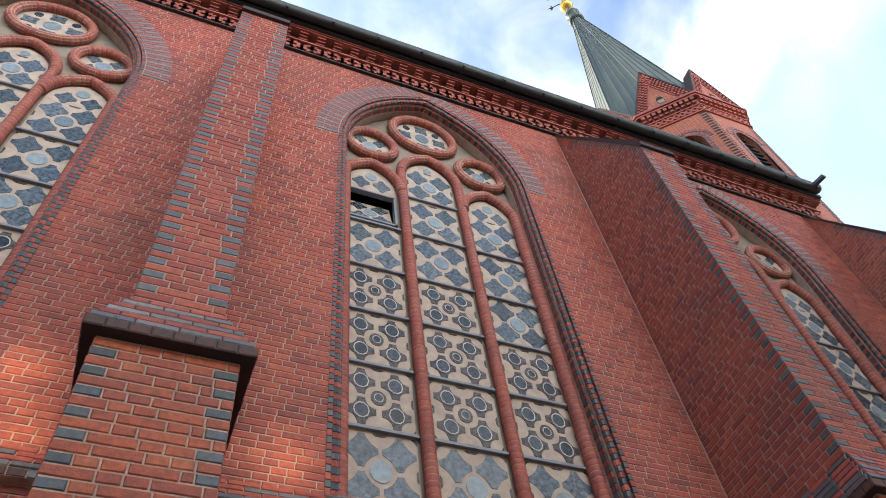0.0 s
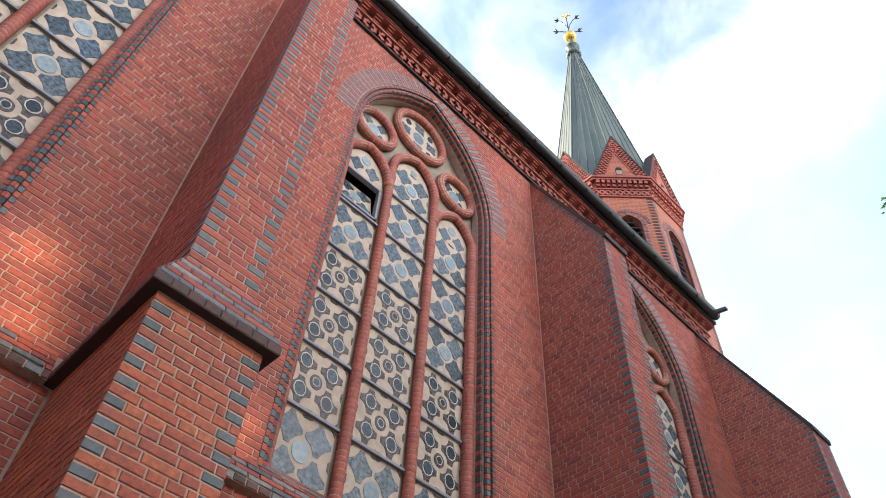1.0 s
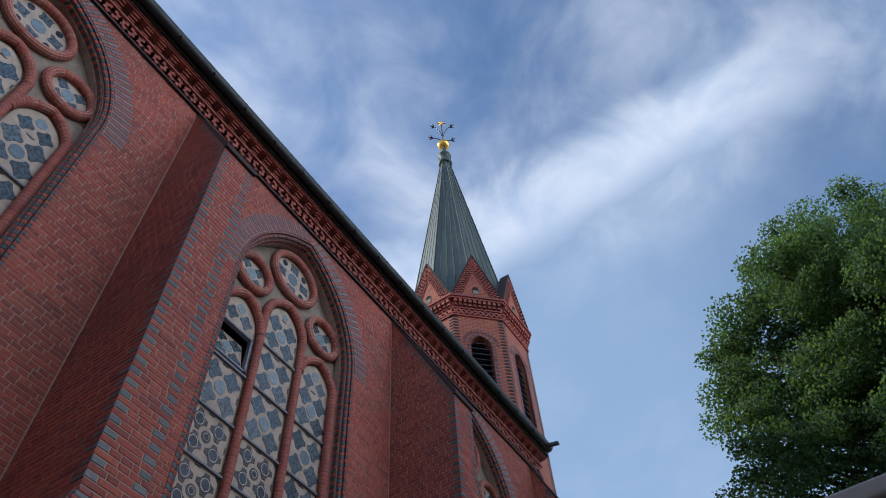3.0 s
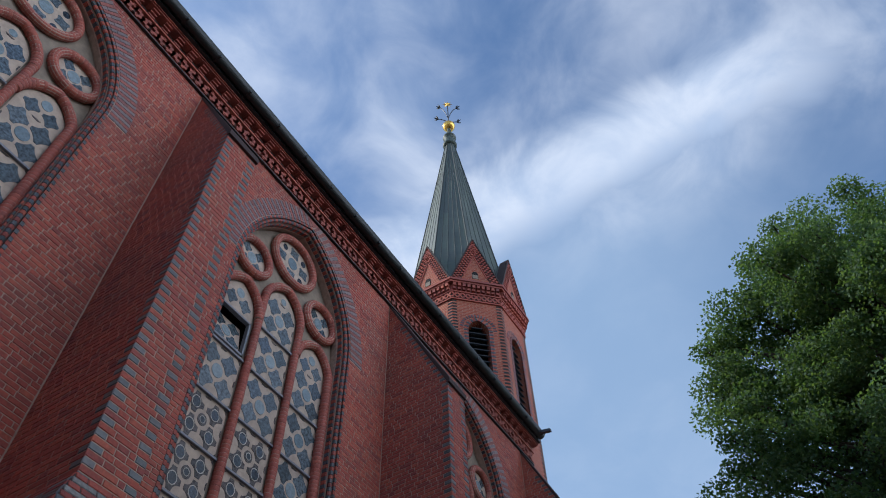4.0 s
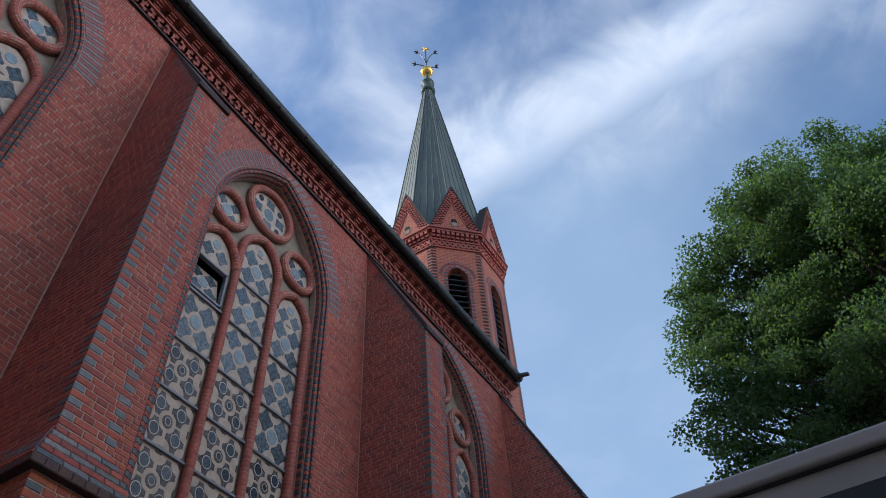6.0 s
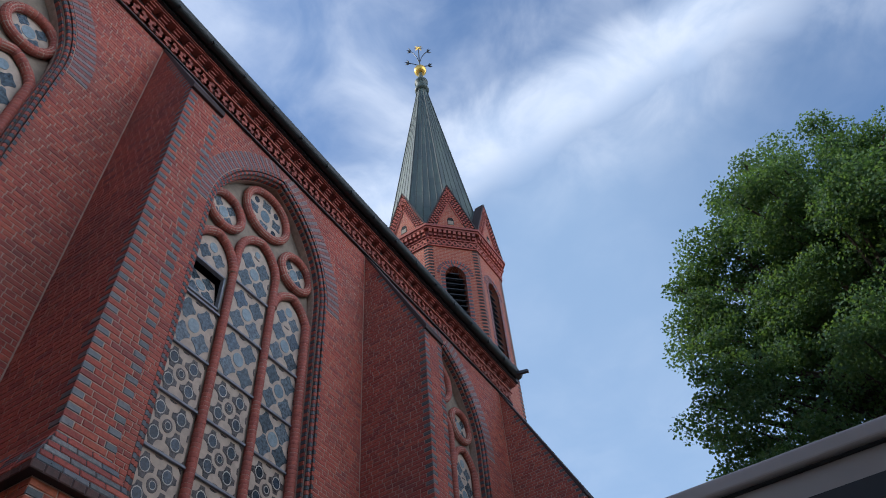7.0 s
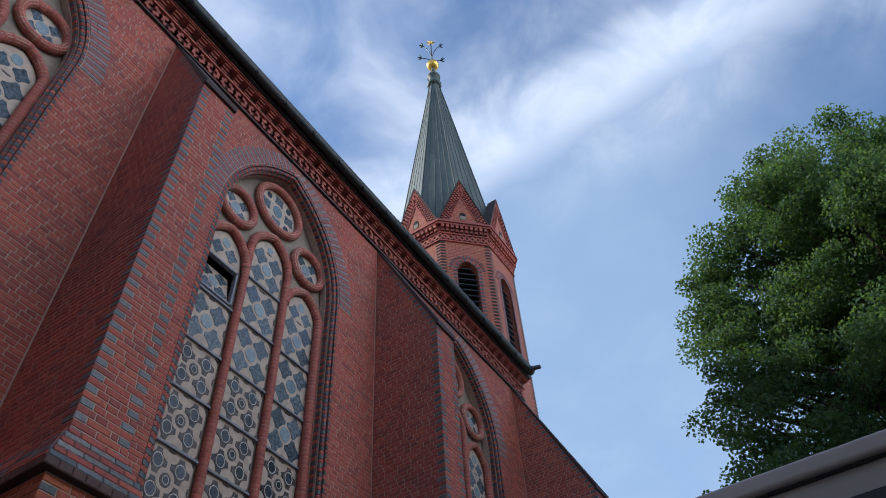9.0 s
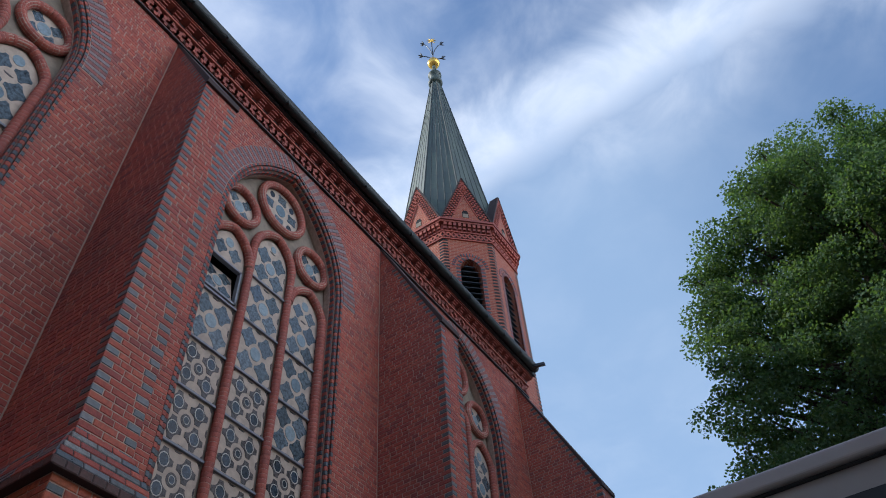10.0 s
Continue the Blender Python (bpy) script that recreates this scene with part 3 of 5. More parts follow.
    ring = [(yf - 0.045, ztop - 0.085), (yf - 0.045, ztop + 0.02), (WALL - 0.002, zback + 0.07), (WALL - 0.002, zback - 0.02), (yf + 0.02, ztop - 0.03), (yf + 0.02, ztop - 0.085)]
    g.prism([(x0 - 0.012, y, z) for y, z in ring], [(x1 + 0.012, y, z) for y, z in ring])
    under("coping", g, M_SOOT_SHADE, "dark sooty coping")


for i, (x0, w, yf, zt) in enumerate(BUTT):
    buttress(i, x0, w, yf, zt)


# ---- windows ----
def sweep(geo, cx, prof, z0, n_arc=26):
    """Sweeps a profile of (inset, y) round the opening."""
    curves = [arch(cx, d, z0, 2, n_arc) for d, _ in prof]
    for (ca, (_, ya)), (cb, (_, yb)) in zip(zip(curves, prof), zip(curves[1:], prof[1:])):
        for k in range(len(ca) - 1):
            geo.poly([(ca[k][0], ya, ca[k][1]), (cb[k][0], yb, cb[k][1]), (cb[k + 1][0], yb, cb[k + 1][1]), (ca[k + 1][0], ya, ca[k + 1][1])])


def along(cx, d, z0, step):
    """Stations along the opening at even steps: left foot over the apex to the right foot."""
    pts = [Vector((x, 0, z)) for x, z in arch(cx, d, z0, 2, 60)]
    dist, out, need = 0.0, [], 0.0
    for p, q in zip(pts, pts[1:]):
        ln = (q - p).length
        while need <= dist + ln:
            t = (need - dist) / ln
            out.append((p.lerp(q, t), (q - p).normalized()))
            need += step
        dist += ln
    return out


def jamb_bricks(red, dark, cx, d, wd, y, depth, phase, z0):
    for k, (p, tan) in enumerate(along(cx, d + wd / 2, z0, COURSE)):
        inw = Vector((tan.z, 0, -tan.x))
        geo = dark if (k + phase) % 2 == 0 else red
        h, q = (COURSE - 0.011), wd / 2 - 0.002
        a = p - inw * q
        ring = []
        for s, t in ((-q, 0), (q, 0), (q, h), (-q, h)):
            ring.append(p + inw * s + tan * t)
        f = [Vector((v.x, y, v.z)) for v in ring]
        bk = [Vector((v.x, y + depth, v.z)) for v in ring]
        geo.prism([tuple(v) for v in f], [tuple(v) for v in bk])


def jamb_roll(red, dark, cx, d, r, y, phase, z0):
    """A slim round order: red and dark drums in turn along the opening."""
    for k, (p, tan) in enumerate(along(cx, d, z0, COURSE)):
        q = p + Vector((0, y, 0))
        geo = dark if (k + phase) % 2 == 0 else red
        geo.tube([q, q + tan * 0.006, q + tan * (COURSE - 0.014), q + tan * (COURSE - 0.008)], [r * 0.93, r, r, r * 0.93], 8)


def roll(geo, pts, r, core=None, step=COURSE, n=10):
    """A round brick moulding: short drums with fine joints along the points."""
    pts = [Vector(p) for p in pts]
    lens = [0.0]
    for a, b in zip(pts, pts[1:]):
        lens.append(lens[-1] + (b - a).length)
    total = lens[-1]

    def at(s):
        s = max(0.0, min(total, s))
        for k in range(len(pts) - 1):
            if s <= lens[k + 1] or k == len(pts) - 2:
                return pts[k].lerp(pts[k + 1], (s - lens[k]) / max(1e-9, lens[k + 1] - lens[k]))
    m = max(1, round(total / step))
    if core is not None:
        core.tube([at(total * i / (2 * m)) for i in range(2 * m + 1)], r * 0.972, n)
    for k in range(m):
        s0, s1 = total * k / m, total * (k + 1) / m
        c = (s1 - s0) * 0.09
        rr = r * random.uniform(0.985, 1.015)
        geo.tube([at(s0), at(s0 + c), at((s0 + s1) / 2), at(s1 - c), at(s1)], [rr * 0.962, rr, rr, rr, rr * 0.962], n)


def circle_pts(x, y, z, r, n=40):
    return [(x + r * math.cos(2 * math.pi * i / n), y, z + r * math.sin(2 * math.pi * i / n)) for i in range(n + 1)]


def blade(geo, outline, y, t=0.006):
    """A thin flat plate with the outline (x, z), lying at y."""
    geo.prism([(x, y, z) for x, z in reversed(outline)], [(x, y + t, z) for x, z in reversed(outline)])


def ring_plate(geo, r0, r1, y, t, n=18, sx=1.0, sz=1.0):
    for i in range(n):
        a, b = 2 * math.pi * i / n, 2 * math.pi * (i + 1) / n
        q = [(r * math.cos(u) * sx, r * math.sin(u) * sz) for r, u in ((r0, a), (r1, a), (r1, b), (r0, b))]
        geo.prism([(x, y, z) for x, z in q], [(x, y + t, z) for x, z in q])


LIGHT_W, LIGHT_C = 0.76, 0.955
PLATE = WALL + 0.375         # stucco ground of the tracery
BARS = (6.53, 7.42, 8.30, 9.18, 10.19, 11.18)
HEAD = {-1: (11.22, 0.455), 0: (11.86, 0.475), 1: (11.22, 0.455)}


def horned(w, h, tip, hollow, turn=0.0):
    """A piece with hollow sides and four blunt horns: up, down and sideways."""
    out = []
    for sx, sz, back in ((1, 1, 0), (-1, 1, 1), (-1, -1, 0), (1, -1, 1)):
        run = []
        for j in range(7):
            t = j / 6
            x = (1 - t) ** 2 * w + 2 * t * (1 - t) * w * hollow + t * t * tip
            z = (1 - t) ** 2 * tip + 2 * t * (1 - t) * h * hollow + t * t * h
            run.append((sx * x, sz * z))
        out += run[::-1] if back else run
    c, sn = math.cos(turn), math.sin(turn)
    return [(x * c - z * sn, x * sn + z * c) for x, z in out]


def oval(w, h, n=18):
    return [(w * math.cos(2 * math.pi * i / n), h * math.sin(2 * math.pi * i / n)) for i in range(n)]


def piece(name, outline, mat, t=0.006):
    g = Geo()
    blade(g, outline, 0, t)
    return g.mesh(name, mat)


def build_pieces():
    p = {}
    p["diamond"] = piece("pane", horned(0.170, 0.196, 0.032, 0.42), M_GLASS)
    p["diagonal"] = piece("pane", horned(0.176, 0.188, 0.026, 0.40, math.pi / 4), M_GLASS)
    p["oval"] = piece("pane", oval(0.110, 0.128), M_GLASS_L)
    p["star"] = piece("pane", horned(0.158, 0.180, 0.042, 0.33), M_GLASS_D)
    p["core"] = piece("pane", oval(0.074, 0.092, 10), M_GLASS_C)
    p["eye"] = piece("pane", oval(0.084, 0.100), M_GLASS_D)
    p["pupil"] = piece("pane", oval(0.044, 0.054, 10), M_GLASS_C)
    p["edge"] = piece("pane", [(-0.085, 0), (-0.05, 0.030), (0.05, 0.030), (0.085, 0)], M_GLASS_D)
    p["edge_v"] = piece("pane", [(0, -0.085), (0.026, -0.05), (0.026, 0.05), (0, 0.085)], M_GLASS_D)
    p["corner"] = piece("pane", [(0, 0), (0.062, 0), (0.034, 0.022), (0.022, 0.038), (0, 0.070)], M_GLASS_D)
    g = Geo()
    ring_plate(g, 0.074, 0.085, 0, 0.005, 10, 1.0, 1.24)
    p["came"] = g.mesh("came", M_WHITE)
    g = Geo()
    ring_plate(g, 0.044, 0.052, 0, 0.005, 12, 1.0, 1.2)
    p["came_eye"] = g.mesh("came", M_WHITE)
    return p


PIECES = build_pieces()


def put(kind, x, y, z, parent, s=1.0, flip=False):
    ob = new("came" if kind.startswith("came") else "pane", PIECES[kind])
    ob.parent = parent
    ob.location = (x, y, z)
    ob.scale = (-s if flip else s, 1, s)
    return ob


def panel(parent, x, z0, z1, style, clip=None):
    """The leaded pieces of one panel of a light, in front of its plate."""
    y = PLATE - 0.022
    zc, h, w = (z0 + z1) / 2, z1 - z0, LIGHT_W
    ok = clip or (lambda px, pz: True)
    k = h / 0.88
    for sx in (-1, 1):
        for sz in (-1, 1):
            if clip is None:
                ob = put("corner", x + sx * 0.376, y, zc + sz * (h / 2 - 0.008), parent)
                ob.scale = (-sx, 1, -sz)
    if style == "big":
        for sx in (-1, 1):
            for sz in (-1, 1):
                px, pz = x + sx * 0.19, zc + sz * 0.22 * k
                if ok(px, pz + 0.12):
                    put("diamond", px, y, pz, parent)
        if ok(x, zc + 0.1):
            put("oval", x, y - 0.002, zc, parent)
        for sz in (-1, 1):
            if ok(x, zc + sz * 0.42 * k):
                ob = put("edge", x, y, zc + sz * 0.425 * k, parent, 0.9)
                ob.scale.z = -0.9 * sz
        for sx in (-1, 1):
            if ok(x + sx * 0.36, zc):
                put("edge_v", x + sx * 0.372, y, zc, parent, 0.9, sx > 0)
    else:
        for sx in (-1, 1):
            for sz in (-1, 1):
                px, pz = x + sx * 0.185, zc + sz * 0.21 * k
                if ok(px, pz + 0.1):
                    put("star", px, y, pz, parent, 0.98)
                    put("core", px, y - 0.004, pz, parent)
                    put("came", px, y - 0.008, pz, parent)
        put("eye", x, y, zc, parent)
        put("came_eye", x, y - 0.006, zc, parent)
        put("pupil", x, y - 0.003, zc, parent)
        for sz in (-1, 1):
            ob = put("edge", x, y, zc + sz * 0.425 * k, parent, 0.8)
            ob.scale.z = -0.8 * sz
        for sx in (-1, 1):
            put("edge_v", x + sx * 0.372, y, zc, parent, 0.8, sx > 0)


def church_window(cx, hopper):
    win = thing("church_window", "tall pointed window, brick tracery and leaded glass in three lights" + (" with one pane tilted open" if hopper else ""), "window", "nave windows", (cx, WALL, SILL))
    inv = Matrix.Translation((-cx, -WALL, -SILL))

    def under(name, geo, mat, lab="", smooth=False, kind=""):
        ob = part(name, geo, mat, win, lab, smooth, kind)
        ob.matrix_parent_inverse = inv
        return ob
    holder = new("glazing")
    holder.parent, holder.matrix_parent_inverse = win, inv
    zs = SILL - 0.05
    # reveal: stepped orders of small bricks, then mouldings
    g = Geo()
    sweep(g, cx, [(0.004, MF), (0.05, MF + 0.03), (0.055, MF + 0.085), (0.122, MF + 0.095), (0.127, MF + 0.12), (0.155, MF + 0.21), (0.140, MF + 0.34), (0.10, PLATE + 0.06)], 5.34)
    under("reveal", g, M_MORTAR)
    red, dark = Geo(), Geo()
    jamb_bricks(red, dark, cx, 0.0, 0.052, MF - 0.008, 0.06, 0, 5.36)
    jamb_roll(red, dark, cx, 0.088, 0.040, MF + 0.048, 0, 5.36)
    jamb_bricks(red, dark, cx, 0.125, 0.034, MF + 0.098, 0.085, 1, 5.36)
    under("jamb_bricks", red, M_BRICK, kind="stuff")
    under("glazed_jamb_bricks", dark, M_GLAZED_B, "dark glazed jamb bricks", kind="stuff")
    # hood: radial bricks round the arch
    ra, rb = RAD - HOOD_IN, RAD - HOOD_OUT
    off = RAD - HALF
    red, dark = Geo(), Geo()
    n = int(1.18 * (ra + rb) / 2 / COURSE)
    for sgn in (-1, 1):
        for k in range(n):
            th0 = 0.005 + k * COURSE / ((ra + rb) / 2)
            th1 = th0 + (COURSE - JOINT) / ((ra + rb) / 2)
            if off - ra * math.cos(th1) > 0.0:
                continue
            ro = min(rb, (FRIEZE - 0.012 - SPRING) / math.sin(th1))
            if ro < ra + 0.05:
                continue
            geo = dark if k % 2 == 0 else red
            dy = random.uniform(0, 0.002)
            rm = ra + (ro - ra) * (0.64 if k % 2 else 0.36)
            for r0, r1 in ((ra, rm - 0.005), (rm + 0.005, ro)):
                q = [(cx + sgn * (off - r * math.cos(th)), SPRING + r * math.sin(th)) for r, th in ((r0, th0), (r1, th0), (r1, th1), (r0, th1))]
                geo.prism([(x, WALL - 0.004 - dy, z) for x, z in q], [(x, MF + 0.01, z) for x, z in q])
    ap = SPRING + math.sqrt(ra * ra - off * off)
    wedge = [(cx, ap + 0.01), (cx + 0.17, FRIEZE - 0.012), (cx - 0.17, FRIEZE - 0.012)]
    red.prism([(x, WALL - 0.003, z) for x, z in wedge], [(x, MF + 0.01, z) for x, z in wedge])
    under("hood_bricks", red, M_HOODRED, kind="stuff")
    under("glazed_hood_bricks", dark, M_HOOD, "blue-grey glazed arch bricks", kind="stuff")
    # rolls: frame, mullions, light heads and circles
    g = Geo()
    yr, rr = PLATE - 0.06, 0.086
    edge = 0.135 + 0.005
    foot = zs + 0.02
    jt = Geo()
    for s in (-1, 1):
        roll(g, [(cx + s * (HALF - edge - rr * 0.6), yr - 0.02, foot), (cx + s * (HALF - edge - rr * 0.6), yr - 0.02, SPRING - 0.45)], rr * 1.04, jt)
    for s in (-0.5, 0.5):
        roll(g, [(cx + s * LIGHT_C, yr, foot), (cx + s * LIGHT_C, yr, 11.88)], rr * 0.86, jt)
    for li in (-1, 0, 1):
        zs_, hw = HEAD[li]
        c = cx + li * LIGHT_C
        r = hw * 1.45
        o = r - hw
        top = math.acos(o / r)
        left = [(c + o - r * math.cos(top * i / 10), yr - 0.004, zs_ + r * math.sin(top * i / 10)) for i in range(11)]
        right = [(2 * c - x, y, z) for x, y, z in reversed(left)]
        roll(g, left, rr * 0.95, jt)
        roll(g, right, rr * 0.95, jt)
    circ = ((-0.95, 12.51, 0.395), (0.95, 12.51, 0.395), (0.0, 13.36, 0.56))
    for dx, z, r in circ:
        roll(g, circle_pts(cx + dx, yr - 0.006, z, r), rr * 0.95, jt)
    under("tracery", g, M_ROLL, "round red moulded brick mullions and tracery", True, "stuff")
    under("tracery_joints", jt, M_MORTAR, smooth=True)
    # ground plate with the hopper's hole
    hx0, hx1, hz0, hz1 = cx - LIGHT_C - 0.36, cx - LIGHT_C + 0.36, 10.27, 11.03
    g = Geo()
    m = 40
    ed = HALF - 0.12
    xsn = sorted({round(cx - ed + 2 * ed * i / m, 4) for i in range(m + 1)} | ({round(hx0, 4), round(hx1, 4)} if hopper else set()))
    for xa, xb in zip(xsn, xsn[1:]):
        def top_of(x):
            return SPRING + math.sqrt(max(0.0, (RAD - 0.12) ** 2 - (abs(x - cx) + RAD - HALF) ** 2))
        za, zb = top_of(xa), top_of(xb)
        hole = hopper and xa >= hx0 - 1e-3 and xb <= hx1 + 1e-3
        segs = [(zs, hz0, hz0), (hz1, za, zb)] if hole else [(zs, za, zb)]
        for z0, z1, z2 in segs:
            g.prism([(xa, PLATE, z0), (xb, PLATE, z0), (xb, PLATE, z2), (xa, PLATE, z1)], [(xa, PLATE + 0.05, z0), (xb, PLATE + 0.05, z0), (xb, PLATE + 0.05, z2), (xa, PLATE + 0.05, z1)])
    under("stucco_ground", g, M_STUCCO, "weathered grey stucco between the tracery")
    # light plates
    g = Geo()
    for li in (-1, 0, 1):
        c = cx + li * LIGHT_C
        zh, hw = HEAD[li]
        w = LIGHT_W / 2
        spans = [(zs, zh)]
        if hopper and li == -1:
            spans = [(zs, hz0), (hz1, zh)]
        for z0, z1 in spans:
            g.box(c - w, c + w, PLATE - 0.016, PLATE - 0.002, z0, z1)
        r = w * 1.45
        o = r - w
        top = math.acos(o / r)
        left = [(c + o - r * math.cos(top * i / 10), zh + r * math.sin(top * i / 10)) for i in range(11)]
        ol = left + [(2 * c - x, z) for x, z in reversed(left[:-1])]
        blade(g, ol, PLATE - 0.016, 0.014)
    for dx, z, r in circ:
        blade(g, [(cx + dx + a, z + b) for a, b in oval(r, r, 28)], PLATE - 0.016, 0.014)
    under("light_plates", g, M_BEIGE, "beige bands between the panes")
    # bars
    for li in (-1, 0, 1):
        c = cx + li * LIGHT_C
        for k, zb in enumerate(BARS):
            if k == 5 and li != 0:
                continue
            g = Geo()
            g.box(c - 0.40, c + 0.40, PLATE - 0.062, PLATE - 0.02, zb - 0.017, zb + 0.017)
            under("saddle_bar", g, M_IRON, "grey iron saddle bar")
    # panes
    for li in (-1, 0, 1):
        c = cx + li * LIGHT_C
        zh, hw = HEAD[li]
        lv = [zs + 0.02] + list(BARS)
        for k in range(5):
            if hopper and li == -1 and k == 5:
                continue
            z0, z1 = lv[k] + 0.02, lv[k + 1] - 0.02
            style = "big" if k in (0, 4) else "small"
            if li != -1 and k == 3:
                style = "small" if li == 0 else "big"
            panel(holder, c, z0, z1, style)

        def clip(px, pz):
            if pz < zh:
                return True
            r = (LIGHT_W / 2) * 1.45
            o = r - LIGHT_W / 2
            q = r * r - (pz - zh) ** 2
            return q > 0 and abs(px - c) < math.sqrt(q) - o - 0.05
        z0 = lv[5] + 0.02
        if not (hopper and li == -1):
            panel(holder, c, z0, z0 + 0.93, "big", clip)
        zc = z0 + 0.93 + 0.03
        if li == 0:
            panel(holder, c, 11.22, 12.12, "big", clip)
            put("oval", c, PLATE - 0.024, 12.20, holder, 0.6)
        else:
            for dx in (-0.16, 0.16):
                put("diamond", c + dx, PLATE - 0.022, zc + 0.12, holder, 0.8)
            put("oval", c, PLATE - 0.024, zc + 0.33, holder, 0.8)
    for dx, z, r in circ:
        put("oval", cx + dx, PLATE - 0.024, z, holder, 1.0 if r < 0.45 else 1.15)
        for a in (0.25, 0.75, 1.25, 1.75) if r < 0.45 else (0.0, 0.5, 1.0, 1.5):
            put("diamond" if r < 0.45 else "diagonal", cx + dx + r * 0.56 * math.cos(a * math.pi), PLATE - 0.022, z + r * 0.56 * math.sin(a * math.pi), holder, 0.62 if r < 0.45 else 0.80)
        if r > 0.45:
            for a in (0.25, 0.75, 1.25, 1.75):
                put("pupil", cx + r * 0.68 * math.cos(a * math.pi), PLATE - 0.022, z + r * 0.68 * math.sin(a * math.pi), holder, 1.5)
    if hopper:
        g = Geo()
        fz = 0.035
        for x0, x1, z0, z1 in ((hx0, hx1, hz0, hz0 + fz), (hx0, hx1, hz1 - fz, hz1), (hx0, hx0 + fz, hz0, hz1), (hx1 - fz, hx1, hz0, hz1)):
            g.box(x0, x1, PLATE - 0.05, PLATE + 0.03, z0, z1)
        under("hopper_frame", g, M_IRON, "dark metal frame of the open pane")
        g = Geo()
        g.box(hx0 - 0.1, hx1 + 0.1, PLATE + 0.55, PLATE + 0.60, hz0 - 0.3, hz1 + 0.3)
        g.box(hx0 - 0.1, hx0 - 0.05, PLATE + 0.05, PLATE + 0.6, hz0 - 0.3, hz1 + 0.3)
        g.box(hx1 + 0.05, hx1 + 0.1, PLATE + 0.05, PLATE + 0.6, hz0 - 0.3, hz1 + 0.3)
        g.box(hx0 - 0.1, hx1 + 0.1, PLATE + 0.05, PLATE + 0.6, hz1 + 0.3, hz1 + 0.35)
        under("dark_interior", g, M_BLACK)
        tilt = new("tilted_pane")
        tilt.parent, tilt.matrix_parent_inverse = win, inv
        tilt.matrix_basis = pose(cx - LIGHT_C, PLATE + 0.015, hz0 + 0.04, -11)
        g = Geo()
        g.box(-0.315, 0.315, 0, 0.02, 0, 0.66)
        part("sash", g, M_BEIGE, tilt)
        for sx in (-1, 1):
            for sz in (0.15, 0.51):
                ob = new("pane", PIECES["diamond"])
                ob.parent, ob.location, ob.scale = tilt, (sx * 0.16, -0.007, sz), (0.78, 1, 0.75)
        ob = new("pane", PIECES["oval"])
        ob.parent, ob.location, ob.scale = tilt, (0, -0.009, 0.33), (0.9, 1, 0.9)
    # sill slope
    g = Geo()
    a, b = cx - HALF - 0.01, cx + HALF + 0.01
    g.prism([(a, WALL - 0.03, 5.38), (a, PLATE + 0.02, 5.74), (a, PLATE + 0.02, 5.3), (a, WALL - 0.03, 5.3)], [(b, WALL - 0.03, 5.38), (b, PLATE + 0.02, 5.74), (b, PLATE + 0.02, 5.3), (b, WALL - 0.03, 5.3)])
    under("sill_bed", g, M_MORTAR)
    sb = Bond(M_BRICK, win, 0)
    slope_rows(sb, lambda f: a, lambda f: b, WALL - 0.04, 5.385, PLATE, 5.745)
    for mat, nm in ((M_BRICK, "sill_bricks"), (M_GLAZED, "glazed_sill_bricks"), (M_PALE, "weathered_sill_bricks")):
        if sb.geo[mat].v:
            under(nm, sb.geo[mat], mat, kind="stuff")


for i, c in enumerate(WINS):
    church_window(c, i == 1)


# ---- cornice and gutter ----
cornice = thing("cornice", "brick cornice with a lattice frieze and small corbels", "cornice", kind="structure")
g = Geo()
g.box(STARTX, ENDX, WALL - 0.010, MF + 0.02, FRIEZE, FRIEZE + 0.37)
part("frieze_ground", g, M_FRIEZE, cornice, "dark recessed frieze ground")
g = Geo()
g.box(STARTX, ENDX, WALL - 0.058, MF, FRIEZE - 0.040, FRIEZE - 0.006)
part("drip_mould", g, M_GUTTER, cornice, "dark drip moulding under the frieze")
red, brown = Geo(), Geo()
yl = WALL - 0.055
red.box(STARTX, ENDX, WALL - 0.05, MF, FRIEZE - 0.004, FRIEZE + 0.022)
# stepped lattice of small bricks: two crossing zigzags
FH, U, ROWS = 0.30, 0.37, 6
x = STARTX
while x < ENDX - U:
    for r in range(ROWS):
        zr = FRIEZE + 0.028 + FH * r / ROWS
        f = (r + 0.5) / ROWS
        for c in sorted({round(f, 3), round(1 - f, 3)}):
            xc = x + U * c
            red.box(xc - 0.066, xc + 0.066, yl - 0.012 - 0.002 * (r % 2), yl + 0.05, zr, zr + FH / ROWS - 0.002)
    x += U
z1 = FRIEZE + 0.33
red.box(STARTX, ENDX, WALL - 0.10, MF, z1, z1 + 0.05)
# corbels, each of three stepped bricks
# shallow backing: the shade between the corbels is put into its colour
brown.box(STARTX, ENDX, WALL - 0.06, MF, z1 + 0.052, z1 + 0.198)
g = Geo()
for k, out in enumerate((0.115, 0.155, 0.20)):
    g.box(0, 0.15, -out, -0.055, 0.054 + 0.049 * k, 0.097 + 0.049 * k)
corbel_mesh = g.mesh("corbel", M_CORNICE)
x = STARTX
while x < ENDX - 0.15:
    ob = new("corbel", corbel_mesh)
    ob.parent, ob.location = cornice, (x, WALL, z1)
    x += 0.3155
x = STARTX
while x < ENDX:
    red.box(x, min(ENDX, x + 0.25), WALL - 0.235, MF, z1 + 0.20, z1 + 0.230)
    red.box(x + 0.1, min(ENDX, x + 0.35), WALL - 0.262, MF, z1 + 0.234, z1 + 0.262)
    x += 0.258
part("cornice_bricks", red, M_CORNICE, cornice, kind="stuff")
